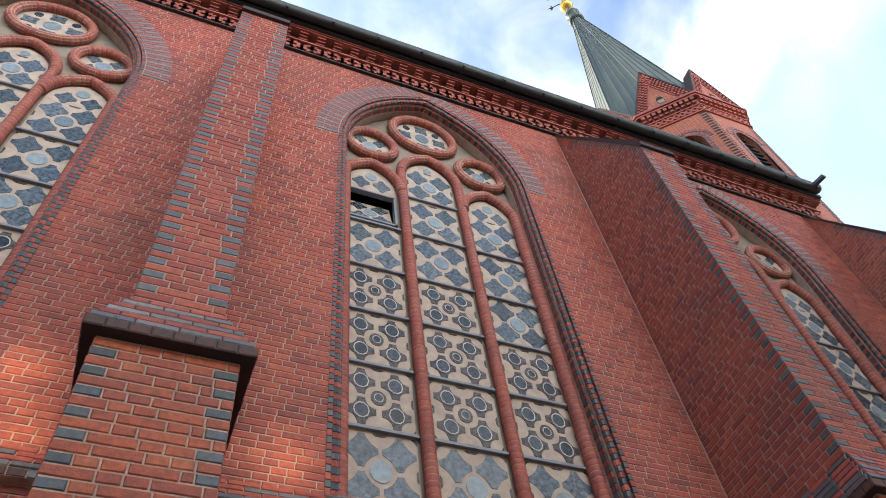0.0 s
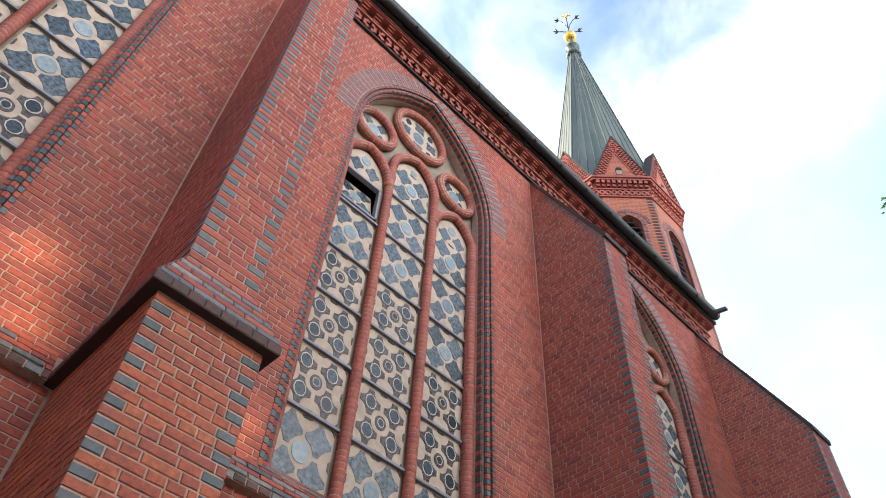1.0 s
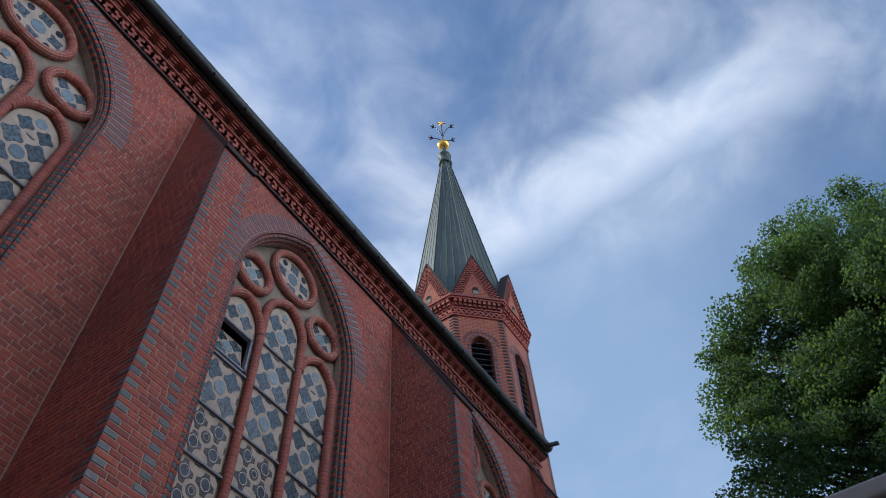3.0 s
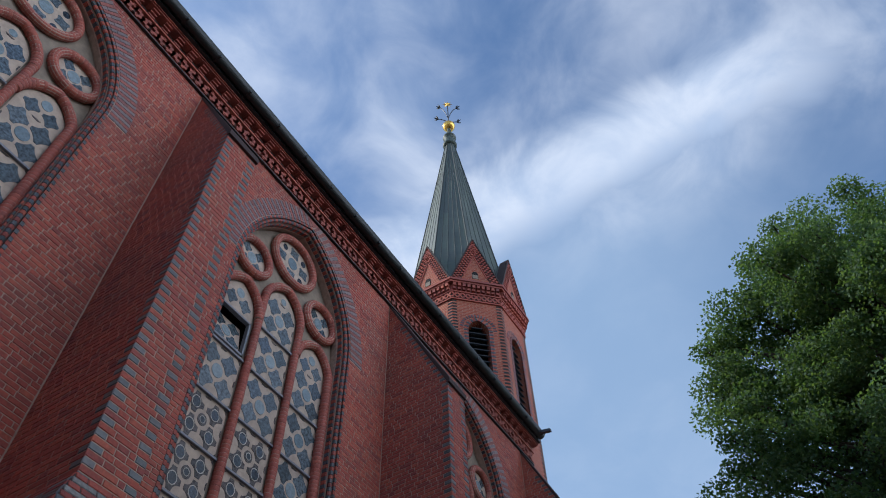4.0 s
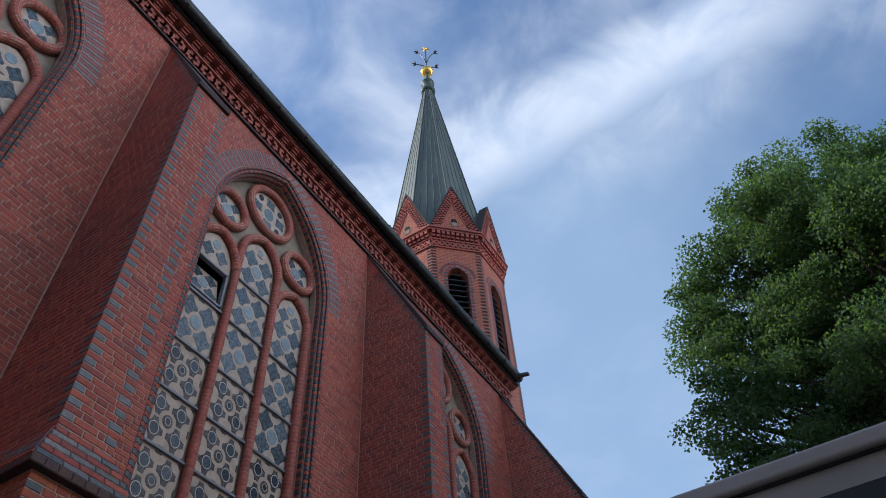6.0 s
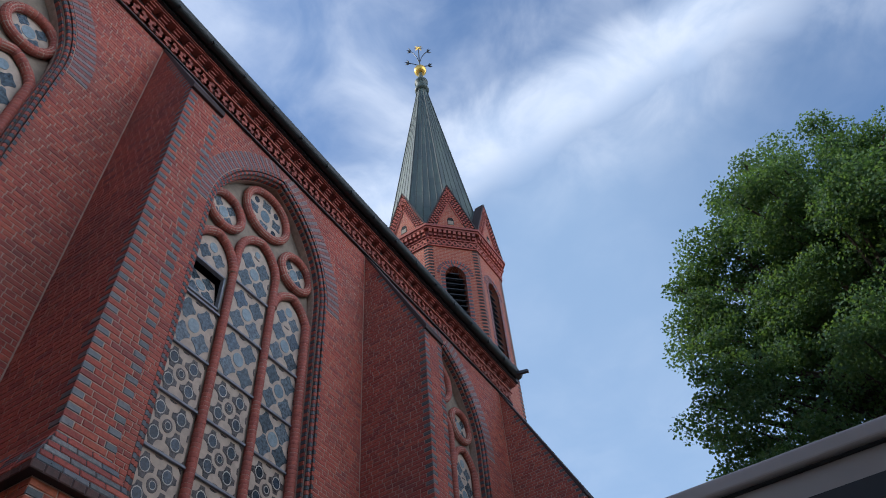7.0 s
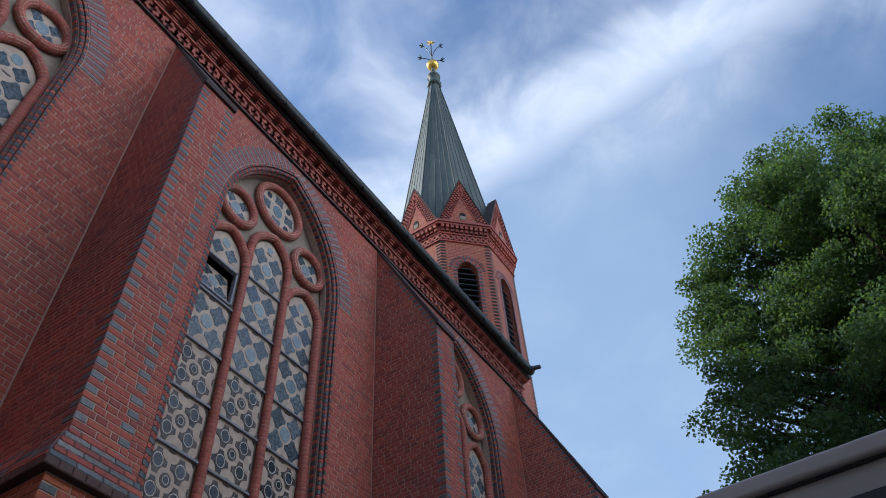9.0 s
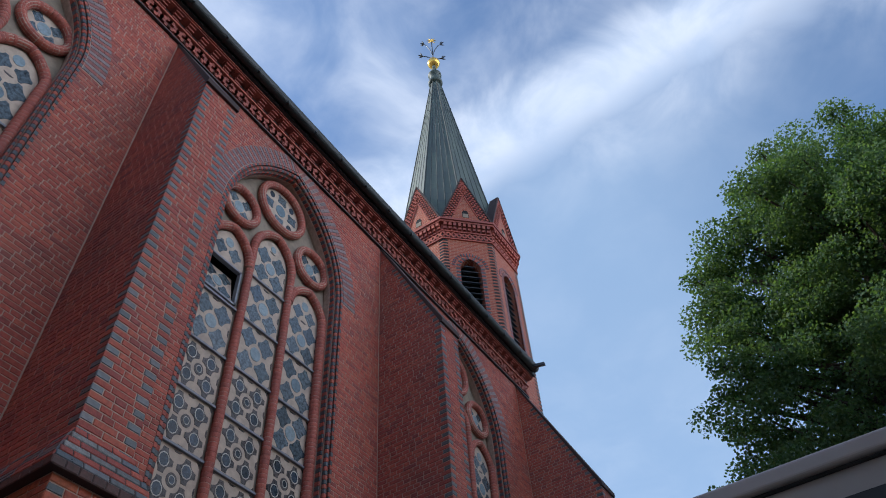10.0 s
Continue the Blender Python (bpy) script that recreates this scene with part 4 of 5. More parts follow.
part("corbel_ground", brown, M_SOOT_SHADE, cornice, "dark recess between the corbels")
g = Geo()
g.box(STARTX, ENDX, WALL - 0.33, MF, z1 + 0.265, z1 + 0.36)
part("eaves_board", g, M_GUTTER, cornice, "dark eaves board")
gut = thing("gutter", "dark green metal eaves gutter with a square overflow spout", "gutter", kind="structure")
g = Geo()
zg, yg = z1 + 0.385, WALL - 0.425
prof = [(math.cos(a) * 0.10, math.sin(a) * 0.10) for a in [math.pi * (1 + i / 10) for i in range(11)]]
prof = [(-0.11, 0.045), (-0.11, 0.01)] + prof[1:] + [(0.11, 0.06), (-0.08, 0.06)]
g.prism([(STARTX, yg + a, zg + b) for a, b in prof], [(ENDX - 0.1, yg + a, zg + b) for a, b in prof])
part("trough", g, M_GUTTER, gut)
x = STARTX + 0.4
g = Geo()
while x < ENDX:
    g.box(x, x + 0.03, yg - 0.103, yg + 0.10, zg - 0.103, zg + 0.05)
    x += 0.85
part("brackets", g, M_GUTTER, gut, kind="stuff")
g = Geo()
g.prism([(11.92, 4.56, 15.20), (12.02, 4.56, 15.20), (12.02, 4.56, 15.29), (11.92, 4.56, 15.29)], [(11.93, 4.08, 15.10), (12.02, 4.08, 15.10), (12.02, 4.08, 15.18), (11.93, 4.08, 15.18)])
part("spout", g, M_DARKMETAL, gut)


# ---- tower ----
TX, TY, TS = 13.764, 7.641, 1.772
TR, TA = TS / (2 * math.sin(math.pi / 8)), TS / (2 * math.tan(math.pi / 8))
ZB, ZT, ZGAB, ZTIP = 22.1, 23.15, 25.65, 37.6
tower = thing("church_tower", "octagonal red brick church tower with louvred belfry and gables", "tower", at=(TX, TY, 0))


def tpart(name, geo, mat, parent=None, label="", smooth=False, kind=""):
    return part(name, geo, mat, parent or tower, label, smooth, kind)


def octo(r, z, rot=22.5):
    return [(r * math.cos(radians(45 * k + rot)), r * math.sin(radians(45 * k + rot)), z) for k in range(8)]


def uv_mesh(name, geo, mat):
    """A mesh whose faces carry metres as texture places: along the face and upwards."""
    me = geo.mesh(name, mat)
    lay = me.uv_layers.new(name="UVMap")
    for pl in me.polygons:
        n = pl.normal
        u = Vector((-n.y, n.x, 0))
        u = u.normalized() if u.length > 1e-3 else X
        for li in pl.loop_indices:
            co = me.vertices[me.loops[li].vertex_index].co
            lay.data[li].uv = (co.dot(u), co.z if abs(n.z) < 0.9 else co.dot(Y))
    return me


BEL_W, BEL_SP, BEL_Z0, BEL_R = 0.36, 20.62, 17.2, 0.53     # belfry openings
shell = Geo()
quoin, lattice, corb = Geo(), Geo(), Geo()
for k in range(8):
    a = radians(45 * k)
    rot = Matrix.Rotation(a - math.pi / 2, 4, "Z")      # local: x along the face, y outwards
    h = TS / 2
    jambs, jdark, slats = Geo(), Geo(), []

    def P(x, y, z):
        return tuple(rot @ Vector((x, y, z)))
    w, o = BEL_W, BEL_R - BEL_W
    top = math.acos(o / BEL_R)
    arc = [(o - BEL_R * math.cos(top * i / 8), BEL_SP + BEL_R * math.sin(top * i / 8)) for i in range(9)]
    arc = arc + [(-x, z) for x, z in reversed(arc[:-1])]
    shell.poly([P(-h, TA, 0), P(h, TA, 0), P(h, TA, BEL_Z0), P(-h, TA, BEL_Z0)])
    shell.poly([P(-h, TA, BEL_Z0), P(-w, TA, BEL_Z0), P(-w, TA, BEL_SP), P(-h, TA, BEL_SP)])
    shell.poly([P(w, TA, BEL_Z0), P(h, TA, BEL_Z0), P(h, TA, BEL_SP), P(w, TA, BEL_SP)])
    for i, ((xa, za), (xb, zb)) in enumerate(zip(arc, arc[1:])):
        shell.poly([P(xa, TA, za), P(xb, TA, zb), P(xb, TA, ZT), P(xa, TA, ZT)])
    shell.poly([P(-h, TA, BEL_SP), P(-w, TA, BEL_SP), P(-w, TA, ZT), P(-h, TA, ZT)])
    shell.poly([P(w, TA, BEL_SP), P(h, TA, BEL_SP), P(h, TA, ZT), P(w, TA, ZT)])
    edge = [(-w, BEL_Z0)] + arc + [(w, BEL_Z0)]
    for (xa, za), (xb, zb) in zip(edge, edge[1:]):
        shell.poly([P(xa, TA, za), P(xa, TA - 0.35, za), P(xb, TA - 0.35, zb), P(xb, TA, zb)])
    # louvres
    z = BEL_Z0
    while z < BEL_SP + 0.35:
        hw = w if z < BEL_SP - 0.1 else max(0.08, w - 0.55 * (z - BEL_SP + 0.1))
        louvre = Geo()
        slats.append(louvre)
        louvre.prism([P(-hw, TA - 0.10, z), P(hw, TA - 0.10, z), P(hw, TA - 0.30, z + 0.16), P(-hw, TA - 0.30, z + 0.16)],
                     [P(-hw, TA - 0.10, z + 0.03), P(hw, TA - 0.10, z + 0.03), P(hw, TA - 0.30, z + 0.19), P(-hw, TA - 0.30, z + 0.19)])
        z += 0.26
    back = Geo()
    back.poly([P(-w - 0.1, TA - 0.36, BEL_Z0), P(w + 0.1, TA - 0.36, BEL_Z0), P(w + 0.1, TA - 0.36, BEL_SP + 0.7), P(-w - 0.1, TA - 0.36, BEL_SP + 0.7)])
    # moulded edge of small bricks round the opening, alternating dark
    full = []
    for (xa, za), (xb, zb) in zip(edge, edge[1:]):
        n = max(1, round(math.hypot(xb - xa, zb - za) / 0.085))
        full += [((xa + (xb - xa) * i / n, za + (zb - za) * i / n), (xa + (xb - xa) * (i + 1) / n, za + (zb - za) * (i + 1) / n)) for i in range(n)]
    for i, ((xa, za), (xb, zb)) in enumerate(full):
        t = Vector((xb - xa, zb - za)).normalized()
        nrm = Vector((-t.y, t.x))
        ga = jdark if i % 2 == 0 else jambs
        wide = 0.15 if i % 2 == 0 else 0.11
        q = [(xa, za), (xb - t.x * 0.012, zb - t.y * 0.012)]
        q = q + [(q[1][0] + nrm.x * wide, q[1][1] + nrm.y * wide), (q[0][0] + nrm.x * wide, q[0][1] + nrm.y * wide)]
        ga.prism([P(x, TA + 0.012, z) for x, z in q], [P(x, TA - 0.05, z) for x, z in q])
    # hood of radial bricks
    for i in range(34):
        th0, th1 = math.pi * i / 34, math.pi * (i + 0.82) / 34
        q = [(r * math.cos(th), BEL_SP + 0.06 + r * 1.12 * math.sin(th)) for r, th in ((0.53, th0), (0.65, th0), (0.65, th1), (0.53, th1))]
        (jdark if i % 2 else jambs).prism([P(x, TA + 0.014, z) for x, z in q], [P(x, TA - 0.03, z) for x, z in q])
    frame_ob = new("belfry_window")
    frame_ob.parent = tower
    tagged(frame_ob, "pointed belfry opening with dark louvres")
    tpart("arch_bricks", jambs, M_BRICK, frame_ob, kind="stuff")
    tpart("glazed_bricks", jdark, M_GLAZED_B, frame_ob, kind="stuff")
    tpart("dark_backing", back, M_BLACK, frame_ob)
    for louvre in slats:
        tpart("louvre", louvre, M_DARKMETAL, frame_ob)
    # dark quoins at the corner
    i, z = 0, 14.6
    while z < ZB - 0.1:
        wq = 0.17 if i % 2 == 0 else 0.10
        for s in (-1, 1):
            if i % 2 == 0:
                quoin.box(min(s * h, s * (h - wq)), max(s * h, s * (h - wq)), TA - 0.05, TA + 0.008, z, z + 0.067, rot)
        z += COURSE
        i += 1
    # lattice frieze and corbels under the gables
    fz = ZB + 0.06
    n = 9
    for i in range(n):
        xc = -h + TS * (i + 0.5) / n
        for s in (-1, 1):
            ln = math.hypot(TS / n, 0.27)
            m = rot @ Matrix.Translation((xc, TA + 0.035 + 0.0015 * s, fz + 0.16)) @ Matrix.Rotation(-s * math.atan2(0.27, TS / n), 4, "Y")
            lattice.box(-ln / 2, ln / 2, -0.05, 0.012, -0.032, 0.032, m)
    for z0, z1, pr in ((ZB - 0.02, ZB + 0.04, 0.05), (ZB + 0.36, ZB + 0.42, 0.07), (ZB + 0.42, ZB + 0.75, 0.05), (ZB + 0.75, ZB + 0.84, 0.20), (ZB + 0.84, ZB + 0.95, 0.245)):
        hh = (TA + pr) * math.tan(math.pi / 8)
        corb.prism([P(-hh, TA + pr, z0), P(hh, TA + pr, z0), P(h, TA - 0.1, z0), P(-h, TA - 0.1, z0)], [P(-hh, TA + pr, z1), P(hh, TA + pr, z1), P(h, TA - 0.1, z1), P(-h, TA - 0.1, z1)])
    n = 10
    for i in range(n):
        xc = -h + TS * (i + 0.5) / n
        corb.box(xc - 0.055, xc + 0.055, TA + 0.04, TA + 0.13, ZB + 0.46, ZB + 0.58, rot)
        corb.box(xc - 0.055, xc + 0.055, TA + 0.04, TA + 0.19, ZB + 0.585, ZB + 0.745, rot)
tpart("shaft", uv_mesh("shaft", shell, M_TOWER), M_TOWER)
tpart("quoin_course", quoin, M_GLAZED_D, label="dark glazed corner bricks", kind="stuff")
# ground painted near-black as the shade behind the tower lattice
g = Geo()
g.prism(octo(TR + 0.012, ZB + 0.03), octo(TR + 0.012, ZB + 0.40))
tpart("frieze_ground", g, M_SOOT_SHADE)
tpart("lattice", lattice, M_BRICK, kind="stuff")
tpart("corbel_course", corb, M_BRICK, kind="stuff")
# gables with lattice edges
for k in range(8):
    a = radians(45 * k)
    rot = Matrix.Rotation(a - math.pi / 2, 4, "Z")
    h = (TA + 0.15) * math.tan(math.pi / 8) - 0.02
    zb = ZB + 0.95
    gab = Geo()

    def P(x, y, z):
        return tuple(rot @ Vector((x, y, z)))
    y0, y1 = TA + 0.15, TA - 0.15
    tri = [(-h, zb), (h, zb), (0, ZGAB)]
    gab.prism([P(x, y0, z) for x, z in tri], [P(x, y1, z) for x, z in tri])
    body = tpart("gable", uv_mesh("gable", gab, M_TOWER), M_TOWER)
    edge, dark = Geo(), Geo()
    ln = math.hypot(h, ZGAB - zb)
    ang = math.atan2(ZGAB - zb, h)
    for s in (-1, 1):
        m0 = rot @ Matrix.Translation((s * h, y0, zb)) @ (Matrix.Rotation(-ang, 4, "Y") if s < 0 else Matrix.Rotation(math.pi + ang, 4, "Y"))
        for r, (da, db) in enumerate(((0.02, 0.10), (0.125, 0.205), (0.23, 0.31))):
            n = 17
            for i in range(n):
                q0 = ln * (i + 0.5 * (r % 2)) / n
                if q0 + 0.08 > ln - da * 1.1 or q0 < da * 0.5:
                    continue
                za, zb2 = (-db, -da) if s < 0 else (da, db)
                edge.box(q0, q0 + ln / n * 0.5, -0.01, 0.05, za, zb2, m0)
        # band behind the lattice: shade in the holes painted on; coping strip follows
        za, zb2 = (-0.34, -0.005) if s < 0 else (0.005, 0.34)
        dark.box(0.10, ln - 0.30, -0.01, 0.006, za, zb2, m0)
        za, zb2 = (-0.01, 0.04) if s < 0 else (-0.04, 0.01)
        dark.box(-0.05, ln + 0.02, -0.32, 0.06, za, zb2, m0)
        za, zb2 = (-0.37, -0.325) if s < 0 else (0.325, 0.37)
        edge.box(0.45, ln - 0.62, -0.01, 0.03, za, zb2, m0)
    tpart("lattice_edge", edge, M_BRICK, body)
    tpart("coping", dark, M_SOOT_SHADE, body)
    # flat black plate: the niche's shade is put into its colour
    g = Geo()
    pts = [(-0.12, zb + 0.2), (0.12, zb + 0.2), (0.12, zb + 0.5), (0.06, zb + 0.62), (-0.06, zb + 0.62), (-0.12, zb + 0.5)]
    g.prism([P(x, y0 + 0.008, z) for x, z in pts], [P(x, y0 - 0.05, z) for x, z in pts])
    tpart("niche", g, M_BLACK, body)
    g = Geo()
    g.box(-0.10, 0.10, y0 - 0.03, y0 + 0.016, zb + 0.2, zb + 0.42, rot)
    tpart("niche_panel", g, M_STUCCO, body)
    # little saddle roof behind the gable
    g = Geo()
    g.prism([P(x, y1 + 0.05, z - 0.03) for x, z in tri], [P(x * 0.05, y1 - 1.0, ZGAB - 0.2 + (z - ZGAB) * 0.05) for x, z in tri])
    tpart("gable_roof", g, M_COPPER, body)
# spire of folded metal sheets
SR0, SZ0 = TR - 0.14, ZB + 0.97
spire = Geo()
ribs = Geo()
for k in range(8):
    a0, a1 = radians(45 * k), radians(45 * k + 45)
    p0, p1 = Vector((math.cos(a0), math.sin(a0), 0)), Vector((math.cos(a1), math.sin(a1), 0))

    def S(f, z):
        r = SR0 + (0.24 - SR0) * (z - SZ0) / (ZTIP - SZ0)
        return (p0.lerp(p1, f)) * r + Z * z
    cols = 5
    for c in range(cols):
        z = SZ0
        i = 0
        while z < ZTIP - 0.05:
            z2 = min(ZTIP, z + 1.9 + (0.5 if i == 0 and c % 2 else 0))
            spire.poly([S(c / cols, z), S((c + 1) / cols, z), S((c + 1) / cols, z2 - 0.015), S(c / cols, z2 - 0.015)])
            spire.poly([S(c / cols, z2 - 0.015), S((c + 1) / cols, z2 - 0.015), S((c + 1) / cols, z2), S(c / cols, z2)])
            z, i = z2, i + 1
        zend = ZTIP if c in (0,) else SZ0 + (ZTIP - SZ0) * (0.92 if c in (2, 3) else 0.75)
        ribs.tube([S(c / cols, SZ0), S(c / cols, zend)], 0.034 if c == 0 else 0.015, 5)
spire_ob = tpart("spire", spire, M_COPPER, label="slender spire of seamed grey-green sheet metal")
tpart("seams", ribs, M_SEAM, spire_ob, kind="stuff")
g = Geo()
g.lathe([(0.0, 0), (0.30, 0.0), (0.38, 0.08), (0.38, 0.2), (0.27, 0.26), (0.27, 0.85), (0.36, 0.92), (0.36, 1.02), (0.20, 1.1), (0.13, 1.6), (0.09, 2.15), (0, 2.15)], 16, (0, 0, ZTIP - 0.1))
tpart("spire_collar", g, M_COPPER, spire_ob, smooth=True)
# gilded ball and flower finial
BALL = ZTIP + 2.3
fin = thing("finial", "gilded ball with a wrought flower and star finial", "finial", at=(TX, TY, BALL))
g = Geo()
g.lathe([(0.345 * math.sin(math.pi * i / 14), -0.345 * math.cos(math.pi * i / 14)) for i in range(15)], 24)
part("ball", g, M_GOLD, fin, "shining gilded ball", True)
rods, starg = Geo(), Geo()
rods.tube([(0, 0, 0.3), (0, 0, 2.75)], 0.032, 6)
axis = Vector((0.55, -0.83, 0)).normalized()
for s, reach, top, low in ((-1, 0.46, 2.42, 0.95), (1, 0.50, 2.36, 0.95), (-1, 0.60, 0.92, 0.55), (1, 0.50, 0.58, 0.48)):
    pts = [Vector((0, 0, low)), axis * (s * reach * 0.28) + Z * (low + (top - low) * 0.50), axis * (s * reach * 0.68) + Z * (low + (top - low) * 0.86), axis * (s * reach) + Z * top]
    rods.tube(pts, 0.026, 6)
    tip = pts[-1]
    bud = Geo()
    for j in range(4):
        d = (axis * s * 0.6 + Z * 0.5).normalized()
        q = Matrix.Rotation(radians(90 * j), 3, d) @ (d.orthogonal().normalized() * 0.10)
        bud.tube([tip - d * 0.03, tip + d * 0.08 + q * 0.8, tip + d * 0.20 + q * 1.3], [0.03, 0.045, 0.010], 5)
    part("bud", bud, M_DARKMETAL, fin, "dark metal flower bud")
for j in range(8):
    a = math.pi * j / 4
    mid = Vector((0, 0, 2.85))
    starg.tube([mid, mid + axis * (math.cos(a) * 0.28) + Z * (math.sin(a) * 0.40)], [0.06, 0.008], 5)
starg.tube([(0, 0, 2.75), (0, 0, 2.85), (0, 0, 2.95)], [0.03, 0.09, 0.03], 8)
part("stems", rods, M_DARKMETAL, fin)
part("star", starg, M_GOLD, fin, "gilded eight-pointed star")


# ---- tree ----
def tree(x, y, h, seed):
    rnd = random.Random(seed)
    t = thing("tree", "tall leafy deciduous tree with a dense dark green crown", "tree", at=(x, y, 0))
    g = Geo()
    g.tube([(0, 0, -0.1), (0.05, 0, 2.5), (0.1, 0.05, 6), (0.0, 0.1, 11), (0.1, 0, 16), (0, 0, h - 2.5)], [0.48, 0.36, 0.31, 0.22, 0.11, 0.03], 10)
    part("trunk", g, M_BARK, t, smooth=True)
    # lobes on the church side, then a rounded body behind them
    edge = [(4.9, 16.9, 0.62), (4.2, 16.8, 0.95), (5.0, 15.35, 0.72), (4.3, 15.5, 1.0), (2.75, 19.45, 0.68), (2.3, 18.7, 0.95), (1.6, 20.2, 0.65), (0.7, 20.5, 0.78), (-0.7, 20.4, 0.85), (-1.9, 19.0, 1.0),
            (4.5, 14.2, 0.85), (5.1, 12.9, 0.72), (4.9, 13.6, 0.7), (5.65, 10.75, 0.65), (4.8, 10.2, 1.0), (3.5, 17.4, 1.1), (2.4, 16.6, 1.4), (1.2, 18.6, 1.3), (-0.6, 18.6, 1.4), (3.2, 14.6, 1.4), (1.6, 14.4, 1.6),
            (3.7, 12.4, 1.3), (2.2, 12.2, 1.5), (4.4, 11.7, 0.95), (4.2, 13.0, 1.0), (3.5, 10.4, 1.4), (0.0, 16.0, 1.7), (-1.6, 16.0, 1.7), (0.2, 13.0, 1.7), (1.5, 10.3, 1.5), (-2.0, 13.0, 1.7)]
    edge = [(ly - (0.22 if lz > 16 else 0.0), lz - (0.1 if lz > 18 else 0.0), lr) for ly, lz, lr in edge]
    lobes = [(-0.6 + rnd.uniform(-0.5, 0.5), ly, lz, lr) for ly, lz, lr in edge]
    cz, ra, rz = 13.6, 3.2, 4.6
    for k in range(13):
        q = 1 - 2 * (k + 0.5) / 13
        a = k * 2.39996
        sq = math.sqrt(1 - q * q)
        lobes.append((math.cos(a) * sq * ra * rnd.uniform(0.85, 1.05), math.sin(a) * sq * ra * rnd.uniform(0.85, 1.05), cz + q * rz, rnd.uniform(1.3, 1.9)))
    clumps = [Vector(q[:3]) for q in lobes[:15]] + [Vector((-0.4, 5.2, 12.2)), Vector((-0.5, 5.9, 10.5)), Vector((-0.4, 5.3, 11.2)), Vector((-0.3, 4.8, 11.7)), Vector((-0.6, 5.6, 12.6)), Vector((-0.2, 4.4, 11.3)), Vector((-0.5, 5.6, 10.0)), Vector((-0.4, 5.0, 9.4))]
    tries = 0
    while len(clumps) < 600 and tries < 60000:
        tries += 1
        lx, ly, lz, lr = lobes[rnd.randrange(len(lobes))]
        d = Vector((rnd.gauss(0, 1), rnd.gauss(0, 1), rnd.gauss(0, 1))).normalized() * max(0.1, lr * rnd.uniform(0.3, 1.0) ** 0.5 - 0.3)
        p = Vector((lx + d.x, ly + d.y, lz + d.z * 0.85))
        if any((p - c).length < 0.52 for c in clumps):
            continue
        clumps.append(p)
    g = Geo()
    for i, p in enumerate(clumps):
        if i % 3 == 0:
            z0 = max(2.5, p.z - 2.2 - rnd.random() * 2)
            root = Vector((0.05, 0.03, min(z0, h - 4)))
            mid = root.lerp(p, 0.55) + Vector((0, 0, 0.5))
            g.tube([root, mid, p], [0.11, 0.06, 0.015], 5)
    for lx, ly, lz, lr in lobes[:24]:
        root = Vector((0.05, 0.03, max(4.0, lz - 4.5 - rnd.random() * 2)))
        end = Vector((lx, ly, lz))
        mid = root.lerp(end, 0.5) + Vector((rnd.uniform(-0.4, 0.4), 0, 0.35))
        g.tube([root, mid, root.lerp(end, 0.8) + Vector((0, rnd.uniform(-0.3, 0.3), 0.2)), end], [0.17, 0.11, 0.06, 0.02], 6)
    part("limb", g, M_BARK, t, kind="stuff")
    rng = np.random.default_rng(seed)
    n = 470
    tot = len(clumps) * n
    cen = np.repeat(np.array([tuple(c) for c in clumps]), n, 0)
    d = rng.normal(size=(tot, 3))
    d /= np.linalg.norm(d, axis=1)[:, None]
    rad = (0.52 * rng.random(tot) ** 0.45)[:, None] * rng.uniform(0.75, 1.25, (len(clumps), 1)).repeat(n, 0)
    pos = cen + d * rad * np.array((1.2, 1.2, 0.55))
    ax = rng.normal(size=(tot, 3)) * np.array((1, 1, 0.7)) + np.array((0, 0, -0.4))
    ax /= np.linalg.norm(ax, axis=1)[:, None]
    sd = np.cross(ax, rng.normal(size=(tot, 3)))
    sd /= np.linalg.norm(sd, axis=1)[:, None]
    ln = rng.uniform(0.062, 0.108, (tot, 1))
    nrm = np.cross(ax, sd)
    v = np.stack([pos, pos + ax * ln * 0.45 + sd * ln * 0.42 + nrm * ln * 0.1, pos + ax * ln, pos + ax * ln * 0.45 - sd * ln * 0.42 + nrm * ln * 0.1], 1).reshape(-1, 3)
    me = bpy.data.meshes.new("crown")
    me.vertices.add(len(v))
    me.vertices.foreach_set("co", v.ravel())
    idx = np.arange(tot * 4).reshape(-1, 4)
    tri = np.concatenate([idx[:, [0, 1, 2]], idx[:, [0, 2, 3]]], 1).ravel()
    me.loops.add(len(tri))
    me.loops.foreach_set("vertex_index", tri)
    me.polygons.add(len(tri) // 3)
    me.polygons.foreach_set("loop_start", np.arange(0, len(tri), 3))
    me.materials.append(M_LEAF)
    me.update(calc_edges=True)
    me.validate()
    part("crown", me, M_LEAF, t, kind="stuff")


tree(14.1, -5.0, 20.6, 11)


# ---- parked camper van ----
van = thing("camper_van", "parked grey-white box-bodied van with a black-framed rear window", "van", at=(-1.0, -2.38, 0))
VL, VW, VH, VZ = 5.6, 2.2, 2.80, 0.45


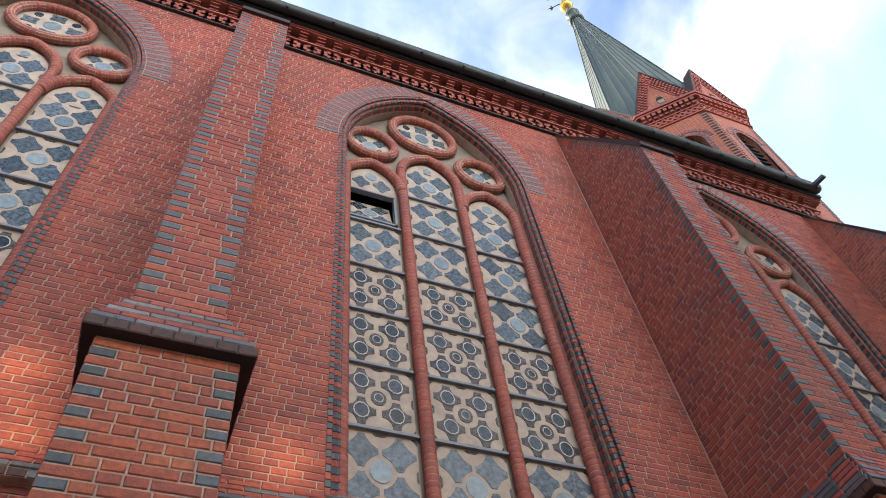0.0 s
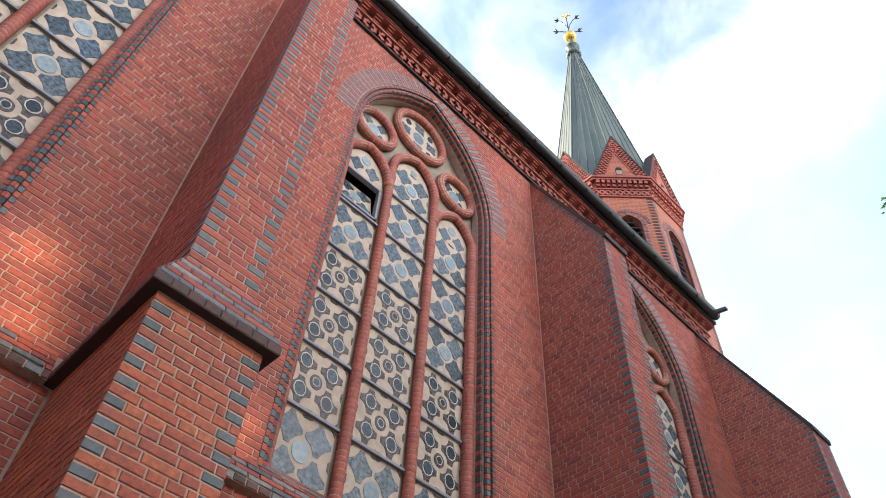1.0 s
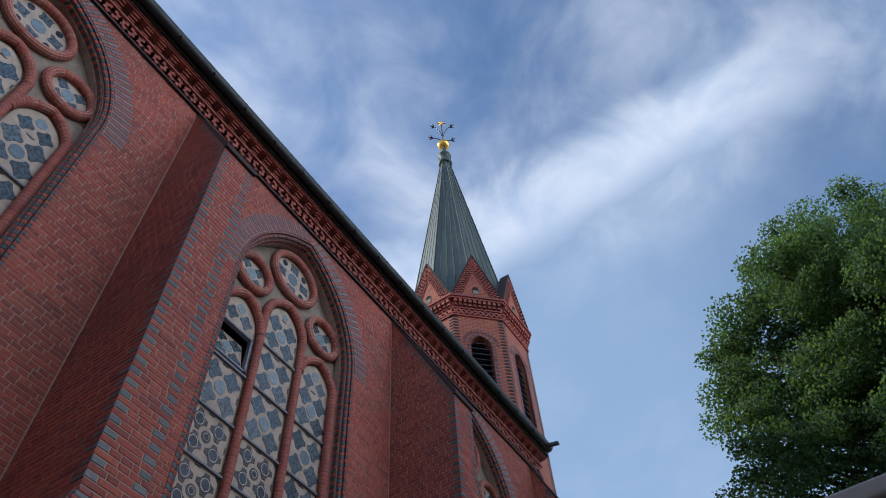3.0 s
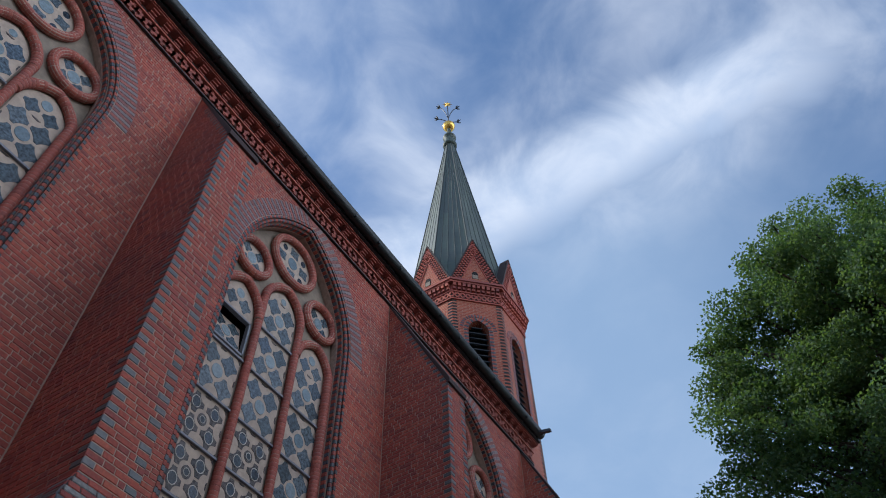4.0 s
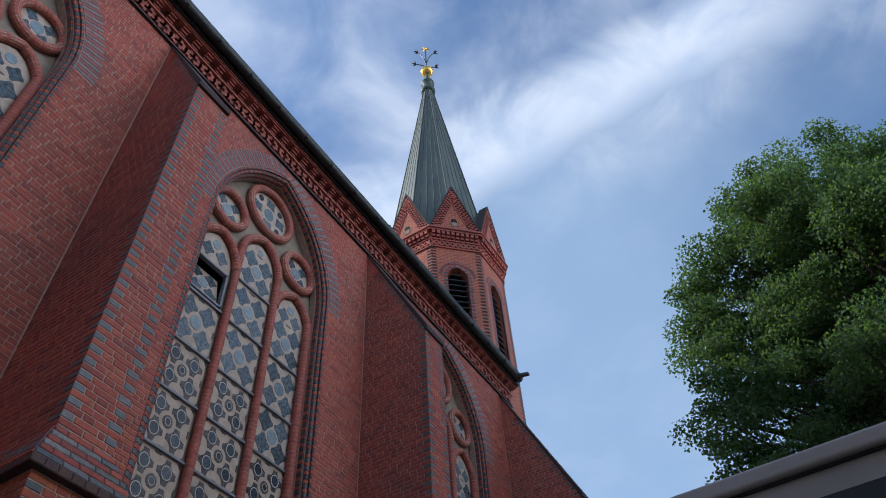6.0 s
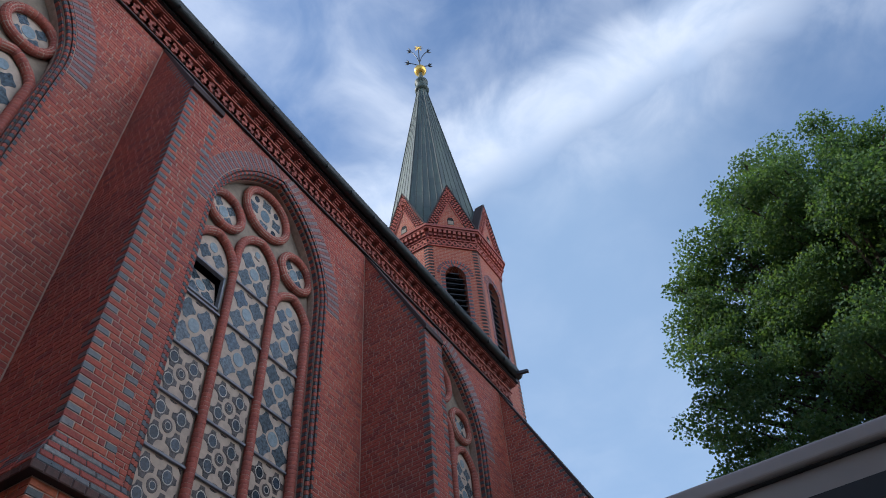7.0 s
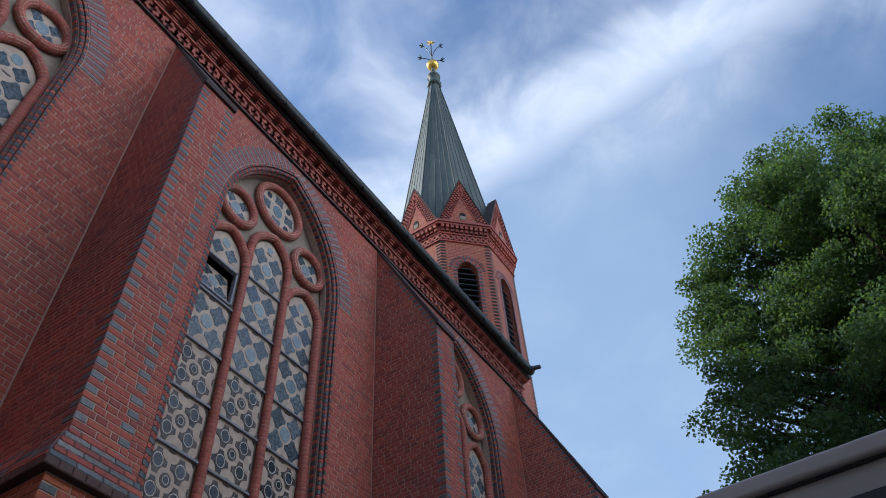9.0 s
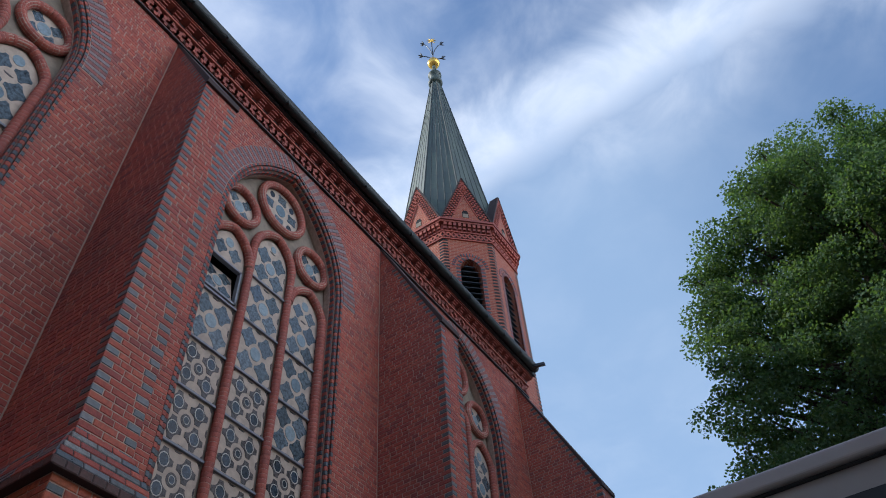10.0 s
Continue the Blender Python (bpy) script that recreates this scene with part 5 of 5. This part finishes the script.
def rounded(x0, x1, y0, y1, z0, z1, r, seg=4):
    bm = bmesh.new()
    bmesh.ops.create_cube(bm, size=1)
    for vt in bm.verts:
        vt.co = (x0 + (vt.co.x + 0.5) * (x1 - x0), y0 + (vt.co.y + 0.5) * (y1 - y0), z0 + (vt.co.z + 0.5) * (z1 - z0))
    bmesh.ops.bevel(bm, geom=bm.edges[:], offset=r, segments=seg, affect="EDGES", profile=0.5)
    g = Geo()
    g.v = [tuple(vt.co) for vt in bm.verts]
    bm.verts.index_update()
    g.f = [tuple(vt.index for vt in f.verts) for f in bm.faces]
    bm.free()
    return g


hw = VW / 2
body = part("body", rounded(0.03, VL, -hw + 0.02, hw - 0.02, VZ, VH - 0.03, 0.02), M_VAN, van, smooth=False)
part("roof_edge", rounded(-0.005, VL, -hw, hw, VH - 0.055, VH, 0.012), M_VAN, body)
part("rain_seal", rounded(0.015, 0.04, -hw + 0.01, hw - 0.01, VH - 0.062, VH - 0.055, 0.002, 1), M_RUBBER, body)
wy0, wy1, wz0, wz1 = -1.01, 1.01, 1.70, 2.655
fr = Geo()
FT = 0.065
for y0, y1, z0, z1 in ((wy0, wy1, wz1 - FT, wz1), (wy0, wy1, wz0, wz0 + FT), (wy0, wy0 + FT, wz0 + FT, wz1 - FT), (wy1 - FT, wy1, wz0 + FT, wz1 - FT)):
    fr.box(0.012, 0.034, y0, y1, z0, z1)
wnd = part("rear_window", fr, M_RUBBER, van, "black rubber window frame")
g = Geo()
g.box(0.018, 0.032, wy0 + FT, wy1 - FT, wz0 + FT, wz1 - FT)
part("pane", g, M_VAN, wnd, "pale blind behind the pane")
for y in (0.985, -0.985):
    part("marker_light", rounded(0.008, 0.035, y - 0.042, y + 0.042, VH - 0.112, VH - 0.076, 0.008, 2), M_RED, van, "red marker light")
for y in (-0.95, 0.95):
    part("tail_light", rounded(0.0, 0.035, y - 0.06, y + 0.06, 0.75, 1.05, 0.012, 2), M_RED, van, "red tail light")
part("bumper", rounded(-0.06, 0.12, -hw + 0.05, hw - 0.05, 0.42, 0.62, 0.03, 2), M_RUBBER, van)
part("underbody", rounded(0.2, VL - 0.1, -0.8, 0.8, 0.25, 0.46, 0.02, 1), M_RUBBER, van)
for x in (1.3, 4.7):
    for s in (-1, 1):
        g = Geo()
        ring = lambda r, y: [(x + r * math.cos(2 * math.pi * i / 24), y, 0.34 + r * math.sin(2 * math.pi * i / 24)) for i in range(24)]
        g.prism(ring(0.34, s * 0.84), ring(0.34, s * 1.06))
        wheel = part("wheel", g, M_RUBBER, van, "black tyre")
        g = Geo()
        g.prism(ring(0.2, s * 1.0), ring(0.2, s * 1.068))
        part("rim", g, M_IRON, wheel)

# ---- single bricks ----
for me, m, parent in _pending:
    ob = new("brick", me)
    ob.parent = parent
    ob.matrix_parent_inverse = Matrix.Translation(-parent.location)
    ob.matrix_basis = m
